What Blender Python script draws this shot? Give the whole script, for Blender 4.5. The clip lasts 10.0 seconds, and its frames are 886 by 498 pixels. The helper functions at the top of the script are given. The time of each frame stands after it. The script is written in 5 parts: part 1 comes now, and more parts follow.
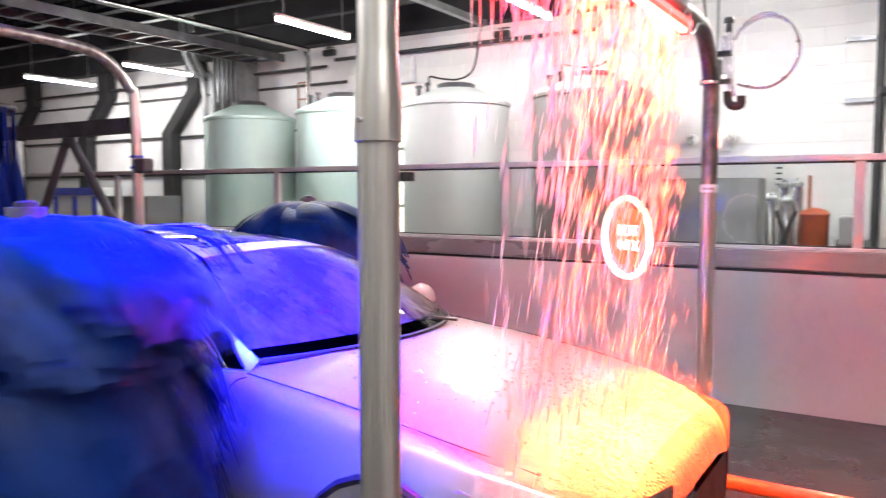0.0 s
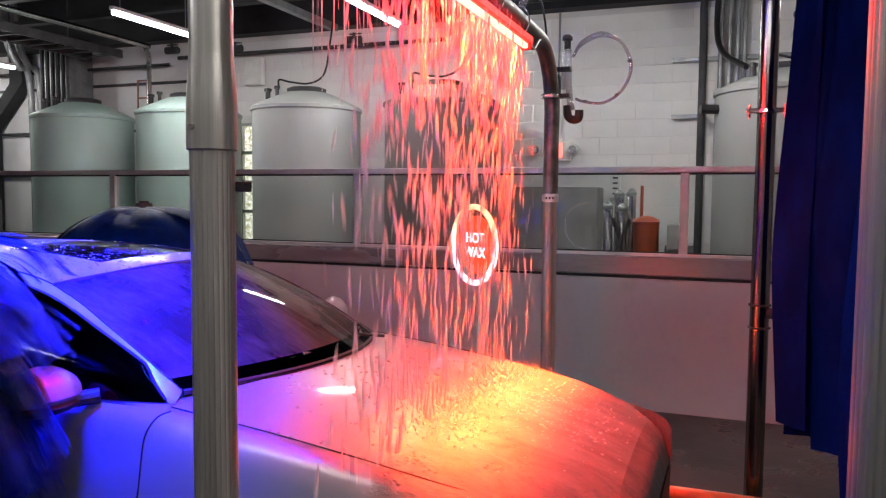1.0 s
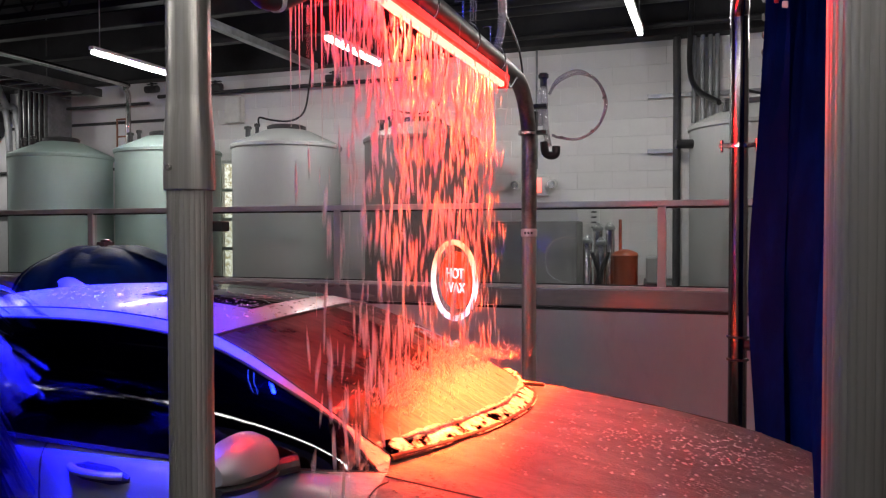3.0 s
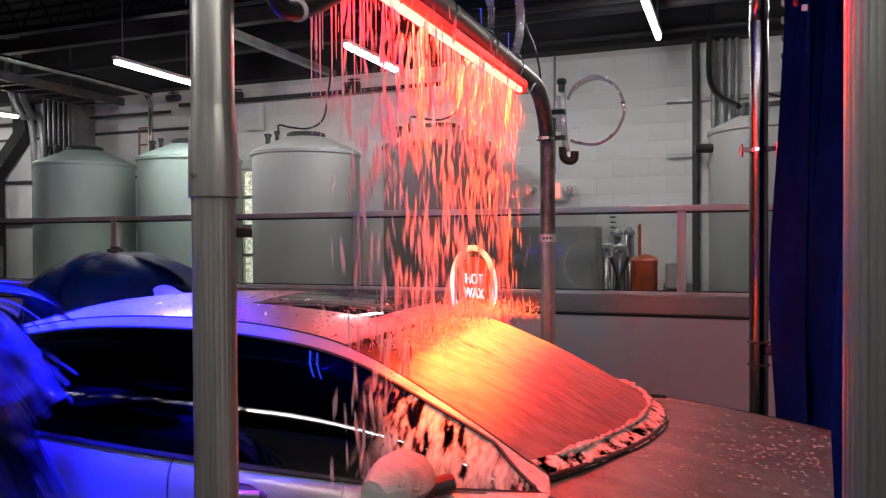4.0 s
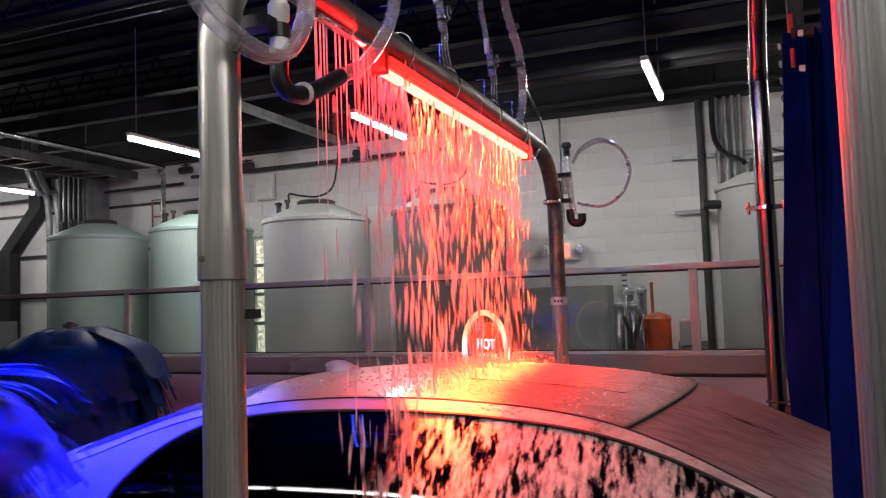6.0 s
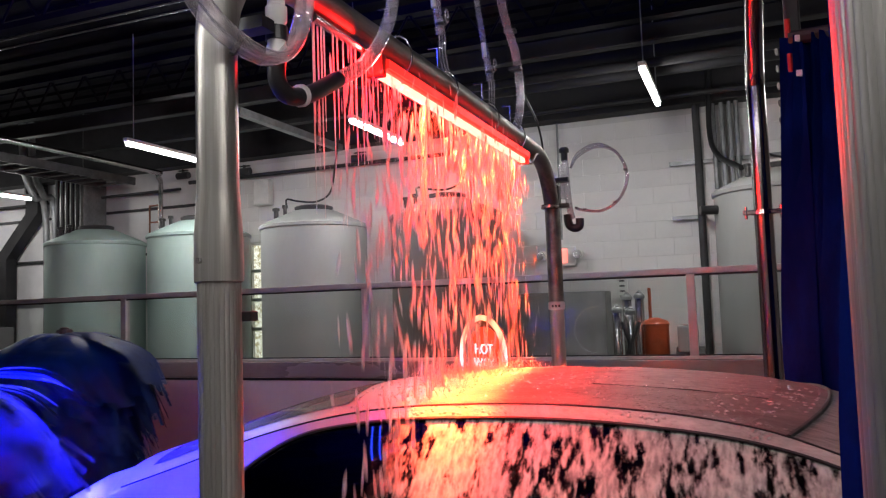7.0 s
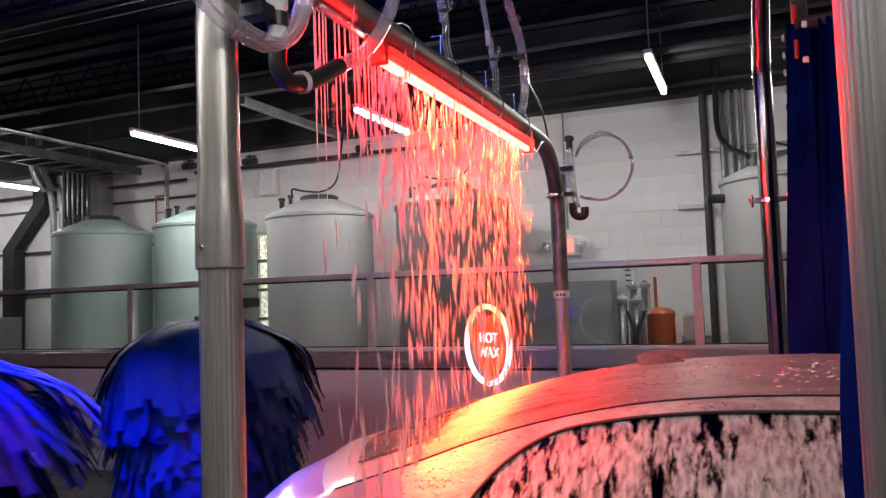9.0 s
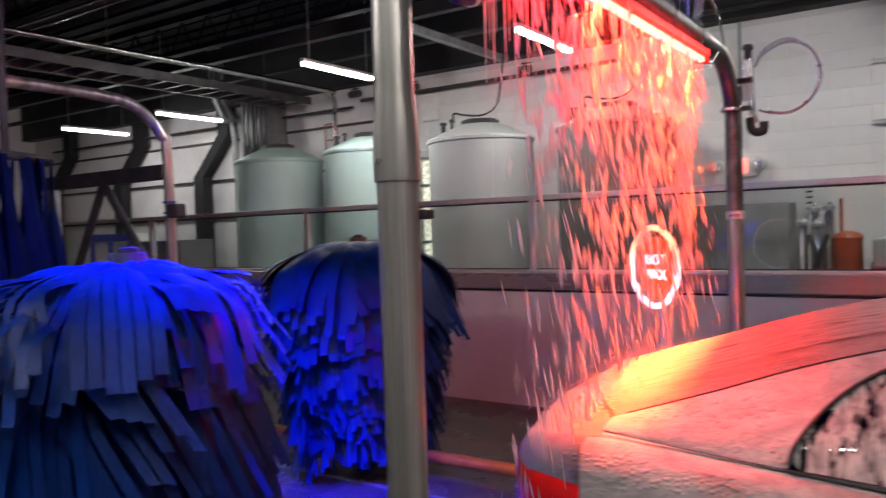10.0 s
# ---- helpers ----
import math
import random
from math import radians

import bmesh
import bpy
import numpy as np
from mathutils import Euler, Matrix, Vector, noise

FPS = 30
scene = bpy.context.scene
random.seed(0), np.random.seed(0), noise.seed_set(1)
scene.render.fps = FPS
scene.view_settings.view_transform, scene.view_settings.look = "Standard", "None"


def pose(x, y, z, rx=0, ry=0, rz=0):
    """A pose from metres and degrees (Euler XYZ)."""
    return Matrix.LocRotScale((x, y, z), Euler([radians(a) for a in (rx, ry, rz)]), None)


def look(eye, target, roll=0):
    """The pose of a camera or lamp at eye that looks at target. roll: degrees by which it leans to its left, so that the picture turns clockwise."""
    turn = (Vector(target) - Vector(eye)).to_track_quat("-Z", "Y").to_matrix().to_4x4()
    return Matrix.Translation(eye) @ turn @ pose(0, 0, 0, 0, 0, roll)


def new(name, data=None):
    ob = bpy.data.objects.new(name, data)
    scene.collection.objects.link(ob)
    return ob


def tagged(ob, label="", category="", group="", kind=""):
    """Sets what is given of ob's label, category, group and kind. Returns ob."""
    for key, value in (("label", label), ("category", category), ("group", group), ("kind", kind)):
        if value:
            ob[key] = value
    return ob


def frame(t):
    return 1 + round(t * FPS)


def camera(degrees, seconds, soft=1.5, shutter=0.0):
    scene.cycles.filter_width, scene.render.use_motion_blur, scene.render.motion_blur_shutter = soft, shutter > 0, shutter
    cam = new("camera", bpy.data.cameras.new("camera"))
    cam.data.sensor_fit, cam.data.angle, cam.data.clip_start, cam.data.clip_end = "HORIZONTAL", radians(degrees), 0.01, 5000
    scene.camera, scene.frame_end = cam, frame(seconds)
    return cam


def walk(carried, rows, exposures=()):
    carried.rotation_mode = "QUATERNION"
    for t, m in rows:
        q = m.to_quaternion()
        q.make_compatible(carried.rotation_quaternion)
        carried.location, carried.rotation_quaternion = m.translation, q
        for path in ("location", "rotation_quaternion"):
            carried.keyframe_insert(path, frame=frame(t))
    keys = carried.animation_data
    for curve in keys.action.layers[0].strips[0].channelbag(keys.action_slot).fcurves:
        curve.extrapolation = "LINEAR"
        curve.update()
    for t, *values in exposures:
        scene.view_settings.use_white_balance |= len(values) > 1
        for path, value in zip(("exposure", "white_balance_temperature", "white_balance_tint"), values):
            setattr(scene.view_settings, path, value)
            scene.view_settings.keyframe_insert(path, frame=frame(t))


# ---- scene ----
cam = camera(60.4, 10.0, soft=1.2, shutter=0.35)
# seconds, place, then turn to the left, tilt up and lean
PATH = [
    (0.0, -0.031, -0.013, 1.677, 31.79, -4.31, 0.06),
    (0.5, -0.010, -0.000, 1.694, 23.36, -4.28, 0.03),
    (1.0, -0.013, 0.016, 1.692, 20.90, -3.89, -0.46),
    (1.5, -0.021, 0.030, 1.686, 19.81, -3.80, -0.51),
    (2.0, -0.019, 0.026, 1.689, 19.25, -3.90, -0.49),
    (2.5, -0.007, 0.017, 1.698, 18.95, -2.21, -0.03),
    (4.0, 0.004, -0.010, 1.696, 20.87, -0.81, 0.33),
    (4.5, -0.000, -0.014, 1.697, 21.41, -0.75, 0.51),
    (5.0, -0.001, -0.009, 1.697, 21.73, -0.64, 0.77),
    (5.5, 0.005, -0.007, 1.704, 21.92, 0.54, 1.39),
    (6.0, 0.016, -0.012, 1.730, 21.79, 3.74, 1.96),
    (7.5, 0.011, 0.001, 1.718, 21.56, 4.22, 1.93),
    (8.0, 0.009, 0.008, 1.719, 21.52, 4.16, 1.93),
    (8.5, 0.018, 0.003, 1.716, 21.84, 4.09, 2.20),
    (9.0, 0.023, 0.001, 1.712, 22.11, 3.50, 2.01),
    (9.5, 0.015, -0.003, 1.697, 25.22, 0.53, 1.71),
    (10.0, 0.004, -0.025, 1.681, 33.99, -1.65, 1.91),
]
EXPOSURES = [(0.0, 2.07), (0.1, 1.72), (0.2, 1.37), (0.3, 1.12), (0.5, 0.97), (0.8, 0.70), (1.2, 0.47), (2.0, 0.32), (2.5, 0.28), (4.0, 0.28), (6.0, 0.30), (7.5, 0.40), (8.5, 0.54), (9.0, 0.57), (9.5, 0.58), (10.0, 0.58)]
walk(cam, [(t, pose(x, y, z, 90 + tilt, lean, turn)) for t, x, y, z, turn, tilt, lean in PATH], EXPOSURES)

# ---- light ----
world = bpy.data.worlds.new("world")
scene.world = world
world.use_nodes = True
world.node_tree.nodes["Background"].inputs[0].default_value = (0.6, 0.65, 0.75, 1)
world.node_tree.nodes["Background"].inputs[1].default_value = 0.05


def area_lamp(name, m, size_x, size_y, watts, colour, spread=180):
    data = bpy.data.lights.new(name, "AREA")
    data.shape, data.size, data.size_y = "RECTANGLE", size_x, size_y
    data.energy, data.color, data.spread = watts, colour, radians(spread)
    ob = new(name, data)
    ob.matrix_world = m
    return ob


WHITE = (1.0, 0.97, 0.93)
RED = (1.0, 0.006, 0.005)
BLUE = (0.0015, 0.005, 1.0)
TUBES = [(-12.35, 7.65), (-9.95, 7.75), (-5.95, 6.75), (-3.44, 7.05), (-0.64, 6.7), (2.2, 6.7)]
for x, y in TUBES:
    area_lamp("tube_lamp", pose(x, y, 3.495), 0.08, 1.16, 10 if x < -9 else 17, WHITE)
    for dy in (-0.3, 0.3):
        bulb = bpy.data.lights.new("tube_side_lamp", "POINT")
        bulb.energy, bulb.color, bulb.shadow_soft_size = (5 if x < -9 else 8), WHITE, 0.02
        new("tube_side_lamp", bulb).matrix_world = pose(x, y + dy, 3.48)
# two long runs of tubes over the walkway on which the camera stands
WALK_TUBES = [(-4.9, -0.1), (-2.45, -0.1), (0.0, -0.1), (2.45, -0.1)]
for x, y in WALK_TUBES:
    area_lamp("walkway_tube_lamp", pose(x, y, 3.44), 2.3, 0.06, 11 if x < -4 else 16 if x < -2 else 17, WHITE)
# the red bar under the wax arch: a narrow beam straight down, and its spill down the lane
HOT = (1.0, 0.075, 0.012)
area_lamp("red_led_lamp", pose(-1.02, 3.04, 2.434, 0, -4.5, 0), 0.04, 1.45, 135, HOT, 24)
area_lamp("red_led_wide_lamp", pose(-1.02, 3.0, 2.434, 0, -4, 0), 0.04, 1.5, 50, (1.0, 0.022, 0.010), 64)
for turn, watts in ((-58, 21), (58, 26)):
    area_lamp("red_led_side_lamp", pose(-1.02 + (0.012 if turn < 0 else -0.012), 2.96, 2.436, 0, turn, 0), 0.03, 1.62, watts, RED, 170)
# added fill at the bar's end, reddens the rim of the near post
area_lamp("red_post_rim_fill_lamp", look((-0.985, 2.07, 2.47), (-0.95, 1.3, 1.7)), 0.05, 0.05, 9, RED, 170)
# the blue bar over the brushes
BLUE_BAR = (-2.35, 1.95, 3.3)
area_lamp("blue_led_lamp", look(BLUE_BAR, (-2.75, 2.25, 1.0)), 0.06, 1.2, 320, BLUE, 55)
# added upward fill that tints the near-black roof navy
area_lamp("blue_roof_fill_lamp", pose(-2.35, 1.95, 3.42, 180, 0, 0), 0.06, 1.2, 800, BLUE, 165)

# ---- materials ----
def nodes_of(name):
    m = bpy.data.materials.new(name)
    m.use_nodes = True
    t = m.node_tree
    return m, t, t.nodes["Principled BSDF"]


def put(t, kind, **values):
    n = t.nodes.new(kind)
    for key, value in values.items():
        n.inputs[key.replace("_", " ")].default_value = value
    return n


def mixed(t, factor, a, b):
    """A colour mix; factor, a and b are sockets or values."""
    n = t.nodes.new("ShaderNodeMix")
    n.data_type = "RGBA"
    for socket, value in ((n.inputs[0], factor), (n.inputs[6], a), (n.inputs[7], b)):
        if isinstance(value, bpy.types.NodeSocket):
            t.links.new(value, socket)
        else:
            socket.default_value = value
    return n.outputs[2]


def sums(t, op, a, b=0.0, c=0.0):
    n = t.nodes.new("ShaderNodeMath")
    n.operation = op
    for socket, value in zip(n.inputs, (a, b, c)):
        if isinstance(value, bpy.types.NodeSocket):
            t.links.new(value, socket)
        else:
            socket.default_value = value
    return n.outputs[0]


def ramp(t, value, low, high):
    n = t.nodes.new("ShaderNodeMapRange")
    n.interpolation_type = "SMOOTHSTEP"
    n.inputs[1].default_value, n.inputs[2].default_value = low, high
    t.links.new(value, n.inputs[0])
    return n.outputs[0]


def noise_at(t, scale, stretch=(1, 1, 1), detail=4, rough=0.6, space="Object", distort=0.0):
    c = t.nodes.new("ShaderNodeTexCoord")
    mp = t.nodes.new("ShaderNodeMapping")
    mp.inputs["Scale"].default_value = stretch
    t.links.new(c.outputs[space], mp.inputs[0])
    n = put(t, "ShaderNodeTexNoise", Scale=scale, Detail=detail, Roughness=rough, Distortion=distort)
    t.links.new(mp.outputs[0], n.inputs["Vector"])
    return n.outputs[0]


def bumped(t, b, height, strength, distance=0.005):
    n = put(t, "ShaderNodeBump", Strength=strength, Distance=distance)
    t.links.new(height, n.inputs["Height"])
    t.links.new(n.outputs[0], b.inputs["Normal"])


def surface(name, col, rough=0.5, metal=0.0, vary=0.25, scale=3.0, stretch=(1, 1, 1), grain=40.0, bump=0.15, stain=(0, 0, 0), stained=0.0,
            spread=0.15, coat=0.0, pieces=0.0):
    """A plain material with stains at one scale, grain at another, and uneven gloss."""
    m, t, b = nodes_of(name)
    big = noise_at(t, scale, stretch, 5, 0.6)
    fine = noise_at(t, grain, stretch, 3, 0.6)
    dark = tuple(c * (1 - vary) for c in col)
    c = mixed(t, ramp(t, big, 0.35, 0.65), (*col, 1), (*dark, 1))
    c = mixed(t, sums(t, "MULTIPLY", ramp(t, fine, 0.4, 0.75), vary * 0.6), c, (*tuple(x * 0.5 for x in col), 1))
    if stained:
        spots = noise_at(t, scale * 2.3, stretch, 6, 0.7, distort=0.6)
        c = mixed(t, sums(t, "MULTIPLY", ramp(t, spots, 0.55, 0.75), stained), c, (*stain, 1))
    if pieces:
        info = t.nodes.new("ShaderNodeObjectInfo")
        c = mixed(t, sums(t, "MULTIPLY", info.outputs["Random"], pieces), c, (*tuple(x * 0.6 for x in col), 1))
    t.links.new(c, b.inputs["Base Color"])
    t.links.new(sums(t, "MULTIPLY_ADD", big, spread * 2, rough - spread), b.inputs["Roughness"])
    b.inputs["Metallic"].default_value = metal
    b.inputs["Coat Weight"].default_value = coat
    if bump:
        bumped(t, b, fine, bump)
    return m


def glow(name, col, strength, base=(0.8, 0.8, 0.8)):
    m, t, b = nodes_of(name)
    b.inputs["Base Color"].default_value = (*base, 1)
    b.inputs["Emission Color"].default_value = (*col, 1)
    b.inputs["Emission Strength"].default_value = strength
    return m


def slanted(t, weight):
    """The gloss of glass: a little straight on, much at a slant."""
    weight.inputs[0].default_value = 0.5
    return sums(t, "MULTIPLY_ADD", sums(t, "POWER", weight.outputs["Facing"], 5.0), 0.9, 0.045)


def clear_pane(name, tint, gloss, rough=0.02):
    """Thin glass: mostly see-through, with a gloss that grows at a slant."""
    m, t, b = nodes_of(name)
    see, shine, mix, fr = put(t, "ShaderNodeBsdfTransparent"), put(t, "ShaderNodeBsdfGlossy"), put(t, "ShaderNodeMixShader"), put(t, "ShaderNodeLayerWeight")
    see.inputs[0].default_value = (*tint, 1)
    shine.inputs["Roughness"].default_value = rough
    t.links.new(sums(t, "MULTIPLY", slanted(t, fr), gloss), mix.inputs[0])
    t.links.new(see.outputs[0], mix.inputs[1])
    t.links.new(shine.outputs[0], mix.inputs[2])
    t.links.new(mix.outputs[0], t.nodes["Material Output"].inputs[0])
    return m


CURTAIN_X = -1.04          # the wax falls in this plane across the lane


def waxed(t, ragged=0.5):
    """1 on what has passed under the falling wax, 0 before it, with a ragged front."""
    place = t.nodes.new("ShaderNodeNewGeometry")
    apart = t.nodes.new("ShaderNodeSeparateXYZ")
    t.links.new(place.outputs["Position"], apart.inputs[0])
    edge = noise_at(t, 9.0, (1, 1, 0.6), 3, 0.6)
    x = sums(t, "MULTIPLY_ADD", edge, ragged, apart.outputs[0])
    return ramp(t, x, CURTAIN_X + ragged * 0.5 - 0.10, CURTAIN_X + ragged * 0.5 + 0.12)


def car_paint(name, tones):
    """Silver metallic paint; what has passed the curtain carries a film of wax foam in two tones."""
    m, t, b = nodes_of(name)
    wet = waxed(t, 0.35)
    flake = noise_at(t, 900, (1, 1, 1), 2, 0.5)
    film = noise_at(t, 5.0, (0.55, 1.6, 1.0), 6, 0.7, distort=0.8)
    fine = noise_at(t, 42.0, (0.75, 1.0, 1.0), 4, 0.65)
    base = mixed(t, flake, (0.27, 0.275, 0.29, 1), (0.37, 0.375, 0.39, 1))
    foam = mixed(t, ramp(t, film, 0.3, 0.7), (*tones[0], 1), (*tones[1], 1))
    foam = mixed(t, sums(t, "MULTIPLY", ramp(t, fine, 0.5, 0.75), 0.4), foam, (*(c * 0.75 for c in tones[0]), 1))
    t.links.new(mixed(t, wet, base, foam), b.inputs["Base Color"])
    t.links.new(sums(t, "MULTIPLY_ADD", wet, -0.45, 0.5), b.inputs["Metallic"])
    t.links.new(sums(t, "MULTIPLY_ADD", wet, 0.18, 0.42), b.inputs["Roughness"])
    drops = put(t, "ShaderNodeTexVoronoi", Scale=55.0)
    c = t.nodes.new("ShaderNodeTexCoord")
    t.links.new(c.outputs["Object"], drops.inputs["Vector"])
    beads = ramp(t, drops.outputs["Distance"], 0.45, 0.1)
    spread = ramp(t, noise_at(t, 6.0, (1, 1, 1), 4, 0.6), 0.52, 0.62)
    wetted = sums(t, "MULTIPLY", sums(t, "MULTIPLY", beads, spread), wet)
    t.links.new(sums(t, "MULTIPLY_ADD", sums(t, "SUBTRACT", wet, wetted), -0.35, 0.5), b.inputs["Coat Weight"])
    t.links.new(sums(t, "MULTIPLY_ADD", wetted, -0.05, 0.09), b.inputs["Coat Roughness"])
    height = sums(t, "ADD", sums(t, "MULTIPLY", wetted, 3.5), sums(t, "MULTIPLY", fine, sums(t, "MULTIPLY", wet, 2.0)))
    bumped(t, b, height, 0.6, 0.005)
    t.links.new(t.nodes["Bump"].outputs[0], b.inputs["Coat Normal"])
    return m


def foam_mat():
    """Thick wax foam; it lies only where the curtain has been."""
    m, t, b = nodes_of("thick_wax_foam")
    fine = noise_at(t, 60.0, (1, 1, 1), 4, 0.65)
    t.links.new(mixed(t, ramp(t, fine, 0.35, 0.7), (0.30, 0.27, 0.25, 1), (0.62, 0.58, 0.54, 1)), b.inputs["Base Color"])
    b.inputs["Roughness"].default_value = 0.4
    bumped(t, b, fine, 0.8, 0.01)
    see, mix = put(t, "ShaderNodeBsdfTransparent"), put(t, "ShaderNodeMixShader")
    t.links.new(waxed(t, 0.3), mix.inputs[0])
    t.links.new(see.outputs[0], mix.inputs[1])
    t.links.new(b.outputs[0], mix.inputs[2])
    t.links.new(mix.outputs[0], t.nodes["Material Output"].inputs[0])
    return m


def car_glass(name, along, coverage, tint=(0.05, 0.05, 0.055), film=0.0, tones=((0.42, 0.39, 0.35), (0.88, 0.84, 0.77))):
    """Dark tinted glass, over which runs of wax hang where it has passed the curtain."""
    m, t, b = nodes_of(name)
    wet = waxed(t, 0.3)
    runs = noise_at(t, 7.6, along, 6, 0.62, distort=0.12)
    thin = noise_at(t, 26.0, along, 3, 0.6)
    cover = ramp(t, sums(t, "MULTIPLY_ADD", thin, 0.22, runs), 0.64 - coverage * 0.2, 0.755 - coverage * 0.2)
    cover = sums(t, "MULTIPLY", cover, wet)
    if film:
        soap = ramp(t, noise_at(t, 2.2, (1, 1.2, 1), 5, 0.6), 0.35, 0.7)
        cover = sums(t, "MAXIMUM", cover, sums(t, "MULTIPLY_ADD", soap, film, film * 0.5))
    see, mix, mix2 = put(t, "ShaderNodeBsdfTransparent"), put(t, "ShaderNodeMixShader"), put(t, "ShaderNodeMixShader")
    see.inputs[0].default_value = (*tint, 1)
    shine, fr = put(t, "ShaderNodeBsdfGlossy"), put(t, "ShaderNodeLayerWeight")
    shine.inputs["Roughness"].default_value = 0.03
    t.links.new(slanted(t, fr), mix.inputs[0])
    t.links.new(see.outputs[0], mix.inputs[1])
    t.links.new(shine.outputs[0], mix.inputs[2])
    tone = mixed(t, ramp(t, thin, 0.3, 0.7), (*tones[0], 1), (*tones[1], 1))
    t.links.new(tone, b.inputs["Base Color"])
    b.inputs["Roughness"].default_value = 0.55
    b.inputs["Specular IOR Level"].default_value = 0.3
    bumped(t, b, sums(t, "ADD", runs, thin), 0.6, 0.01)
    t.links.new(cover, mix2.inputs[0])
    t.links.new(mix.outputs[0], mix2.inputs[1])
    t.links.new(b.outputs[0], mix2.inputs[2])
    t.links.new(mix2.outputs[0], t.nodes["Material Output"].inputs[0])
    return m


def water_mat():
    m, t, b = nodes_of("pink_tinted_wax_water")
    # the pink tint of both colours stands for red lamp light on the drops
    b.inputs["Base Color"].default_value = (0.78, 0.70, 0.68, 1)
    b.inputs["Roughness"].default_value = 0.15
    b.inputs["Transmission Weight"].default_value = 0.25
    b.inputs["IOR"].default_value = 1.33
    b.inputs["Subsurface Weight"].default_value = 0.0
    tr, mix = put(t, "ShaderNodeBsdfTranslucent"), put(t, "ShaderNodeMixShader")
    tr.inputs[0].default_value = (0.86, 0.74, 0.72, 1)
    mix.inputs[0].default_value = 0.55
    t.links.new(b.outputs[0], mix.inputs[1])
    t.links.new(tr.outputs[0], mix.inputs[2])
    t.links.new(mix.outputs[0], t.nodes["Material Output"].inputs[0])
    return m


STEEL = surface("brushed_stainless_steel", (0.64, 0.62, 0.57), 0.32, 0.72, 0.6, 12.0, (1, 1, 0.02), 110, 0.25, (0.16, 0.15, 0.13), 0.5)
# crossbar steel: darker and rougher than STEEL, streaked along the tube
DULLSTEEL = surface("dull_dark_steel", (0.26, 0.24, 0.22), 0.48, 0.8, 0.5, 10.0, (1, 0.05, 1), 90, 0.2, (0.10, 0.09, 0.08), 0.5)
CHROME = surface("polished_steel", (0.6, 0.58, 0.57), 0.2, 1.0, 0.25, 5.0, (1, 1, 0.1), 50, 0.05)
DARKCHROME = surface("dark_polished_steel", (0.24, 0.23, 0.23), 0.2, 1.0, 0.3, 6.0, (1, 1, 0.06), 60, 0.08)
POSTSTEEL = surface("dull_fluted_steel", (0.38, 0.37, 0.345), 0.4, 0.75, 0.55, 12.0, (1, 1, 0.02), 110, 0.25, (0.12, 0.11, 0.10), 0.5)
GALV = surface("galvanised_steel", (0.30, 0.31, 0.32), 0.45, 0.7, 0.3, 5.0)
# tray steel darker than GALV: the shade above the tubes is in its colour
TRAYSTEEL = surface("shade_dark_tray_steel", (0.10, 0.10, 0.105), 0.5, 0.5, 0.3, 5.0)
DARKSTEEL = surface("dark_painted_steel", (0.055, 0.055, 0.06), 0.55, 0.2, 0.4, 4.0)
BLACK = surface("black_plastic", (0.018, 0.018, 0.02), 0.4, 0.0, 0.3, 8.0, bump=0.05)
WHITEPVC = surface("white_plastic", (0.75, 0.75, 0.73), 0.35, 0.0, 0.1, 8.0, bump=0.03)
REDPLASTIC = surface("red_plastic", (0.5, 0.03, 0.02), 0.4, 0.0, 0.2, 8.0, bump=0.03)
FLOORMAT = surface("wet_dark_concrete", (0.06, 0.056, 0.052), 0.28, 0.0, 0.5, 1.2, (1, 1, 1), 25, 0.35, (0.02, 0.02, 0.02), 0.7, 0.2)
PANEL = surface("grey_wall_panel", (0.68, 0.66, 0.665), 0.6, 0.0, 0.10, 0.9, (1, 1, 0.5), 30, 0.05, (0.33, 0.32, 0.32), 0.3)
LEDGE = surface("worn_grey_ledge", (0.40, 0.38, 0.37), 0.25, 0.3, 0.2, 2.5, (0.3, 1, 1), 40, 0.08)
ALUM = surface("aluminium_frame", (0.62, 0.61, 0.60), 0.4, 0.5, 0.12, 4.0)
BLOCK = surface("painted_block", (0.80, 0.79, 0.78), 0.55, 0.0, 0.06, 2.0, (1, 1, 1), 60, 0.5, (0.6, 0.58, 0.56), 0.25, pieces=0.05)
MORTAR = surface("painted_joint", (0.70, 0.69, 0.68), 0.7, 0.0, 0.1, 3.0)
INSUL = surface("white_insulation_facing", (0.78, 0.77, 0.78), 0.32, 0.0, 0.12, 1.6, (1, 1, 1), 9, 0.45, (0.55, 0.55, 0.56), 0.3)
# near-black deck and beam colours hold the shade of the unlit roof
CEIL = surface("shade_dark_steel_deck", (0.006, 0.006, 0.009), 0.75, 0.0, 0.4, 2.0)
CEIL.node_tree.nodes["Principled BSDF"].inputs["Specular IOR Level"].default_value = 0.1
BEAM = surface("shade_dark_primed_steel", (0.015, 0.015, 0.018), 0.65, 0.2, 0.35, 2.5)
TANKGREY = surface("grey_tank_plastic", (0.37, 0.385, 0.38), 0.6, 0.0, 0.08, 1.2, (1, 1, 0.4), 25, 0.05, (0.30, 0.31, 0.305), 0.2)
TANKMID = surface("mid_grey_tank_plastic", (0.27, 0.275, 0.27), 0.6, 0.0, 0.08, 1.2, (1, 1, 0.4), 25, 0.05, (0.2, 0.2, 0.2), 0.2)
TANKDARK = surface("dark_grey_tank_plastic", (0.17, 0.16, 0.155), 0.6, 0.0, 0.12, 1.2, (1, 1, 0.4), 25, 0.05, (0.11, 0.10, 0.10), 0.2)
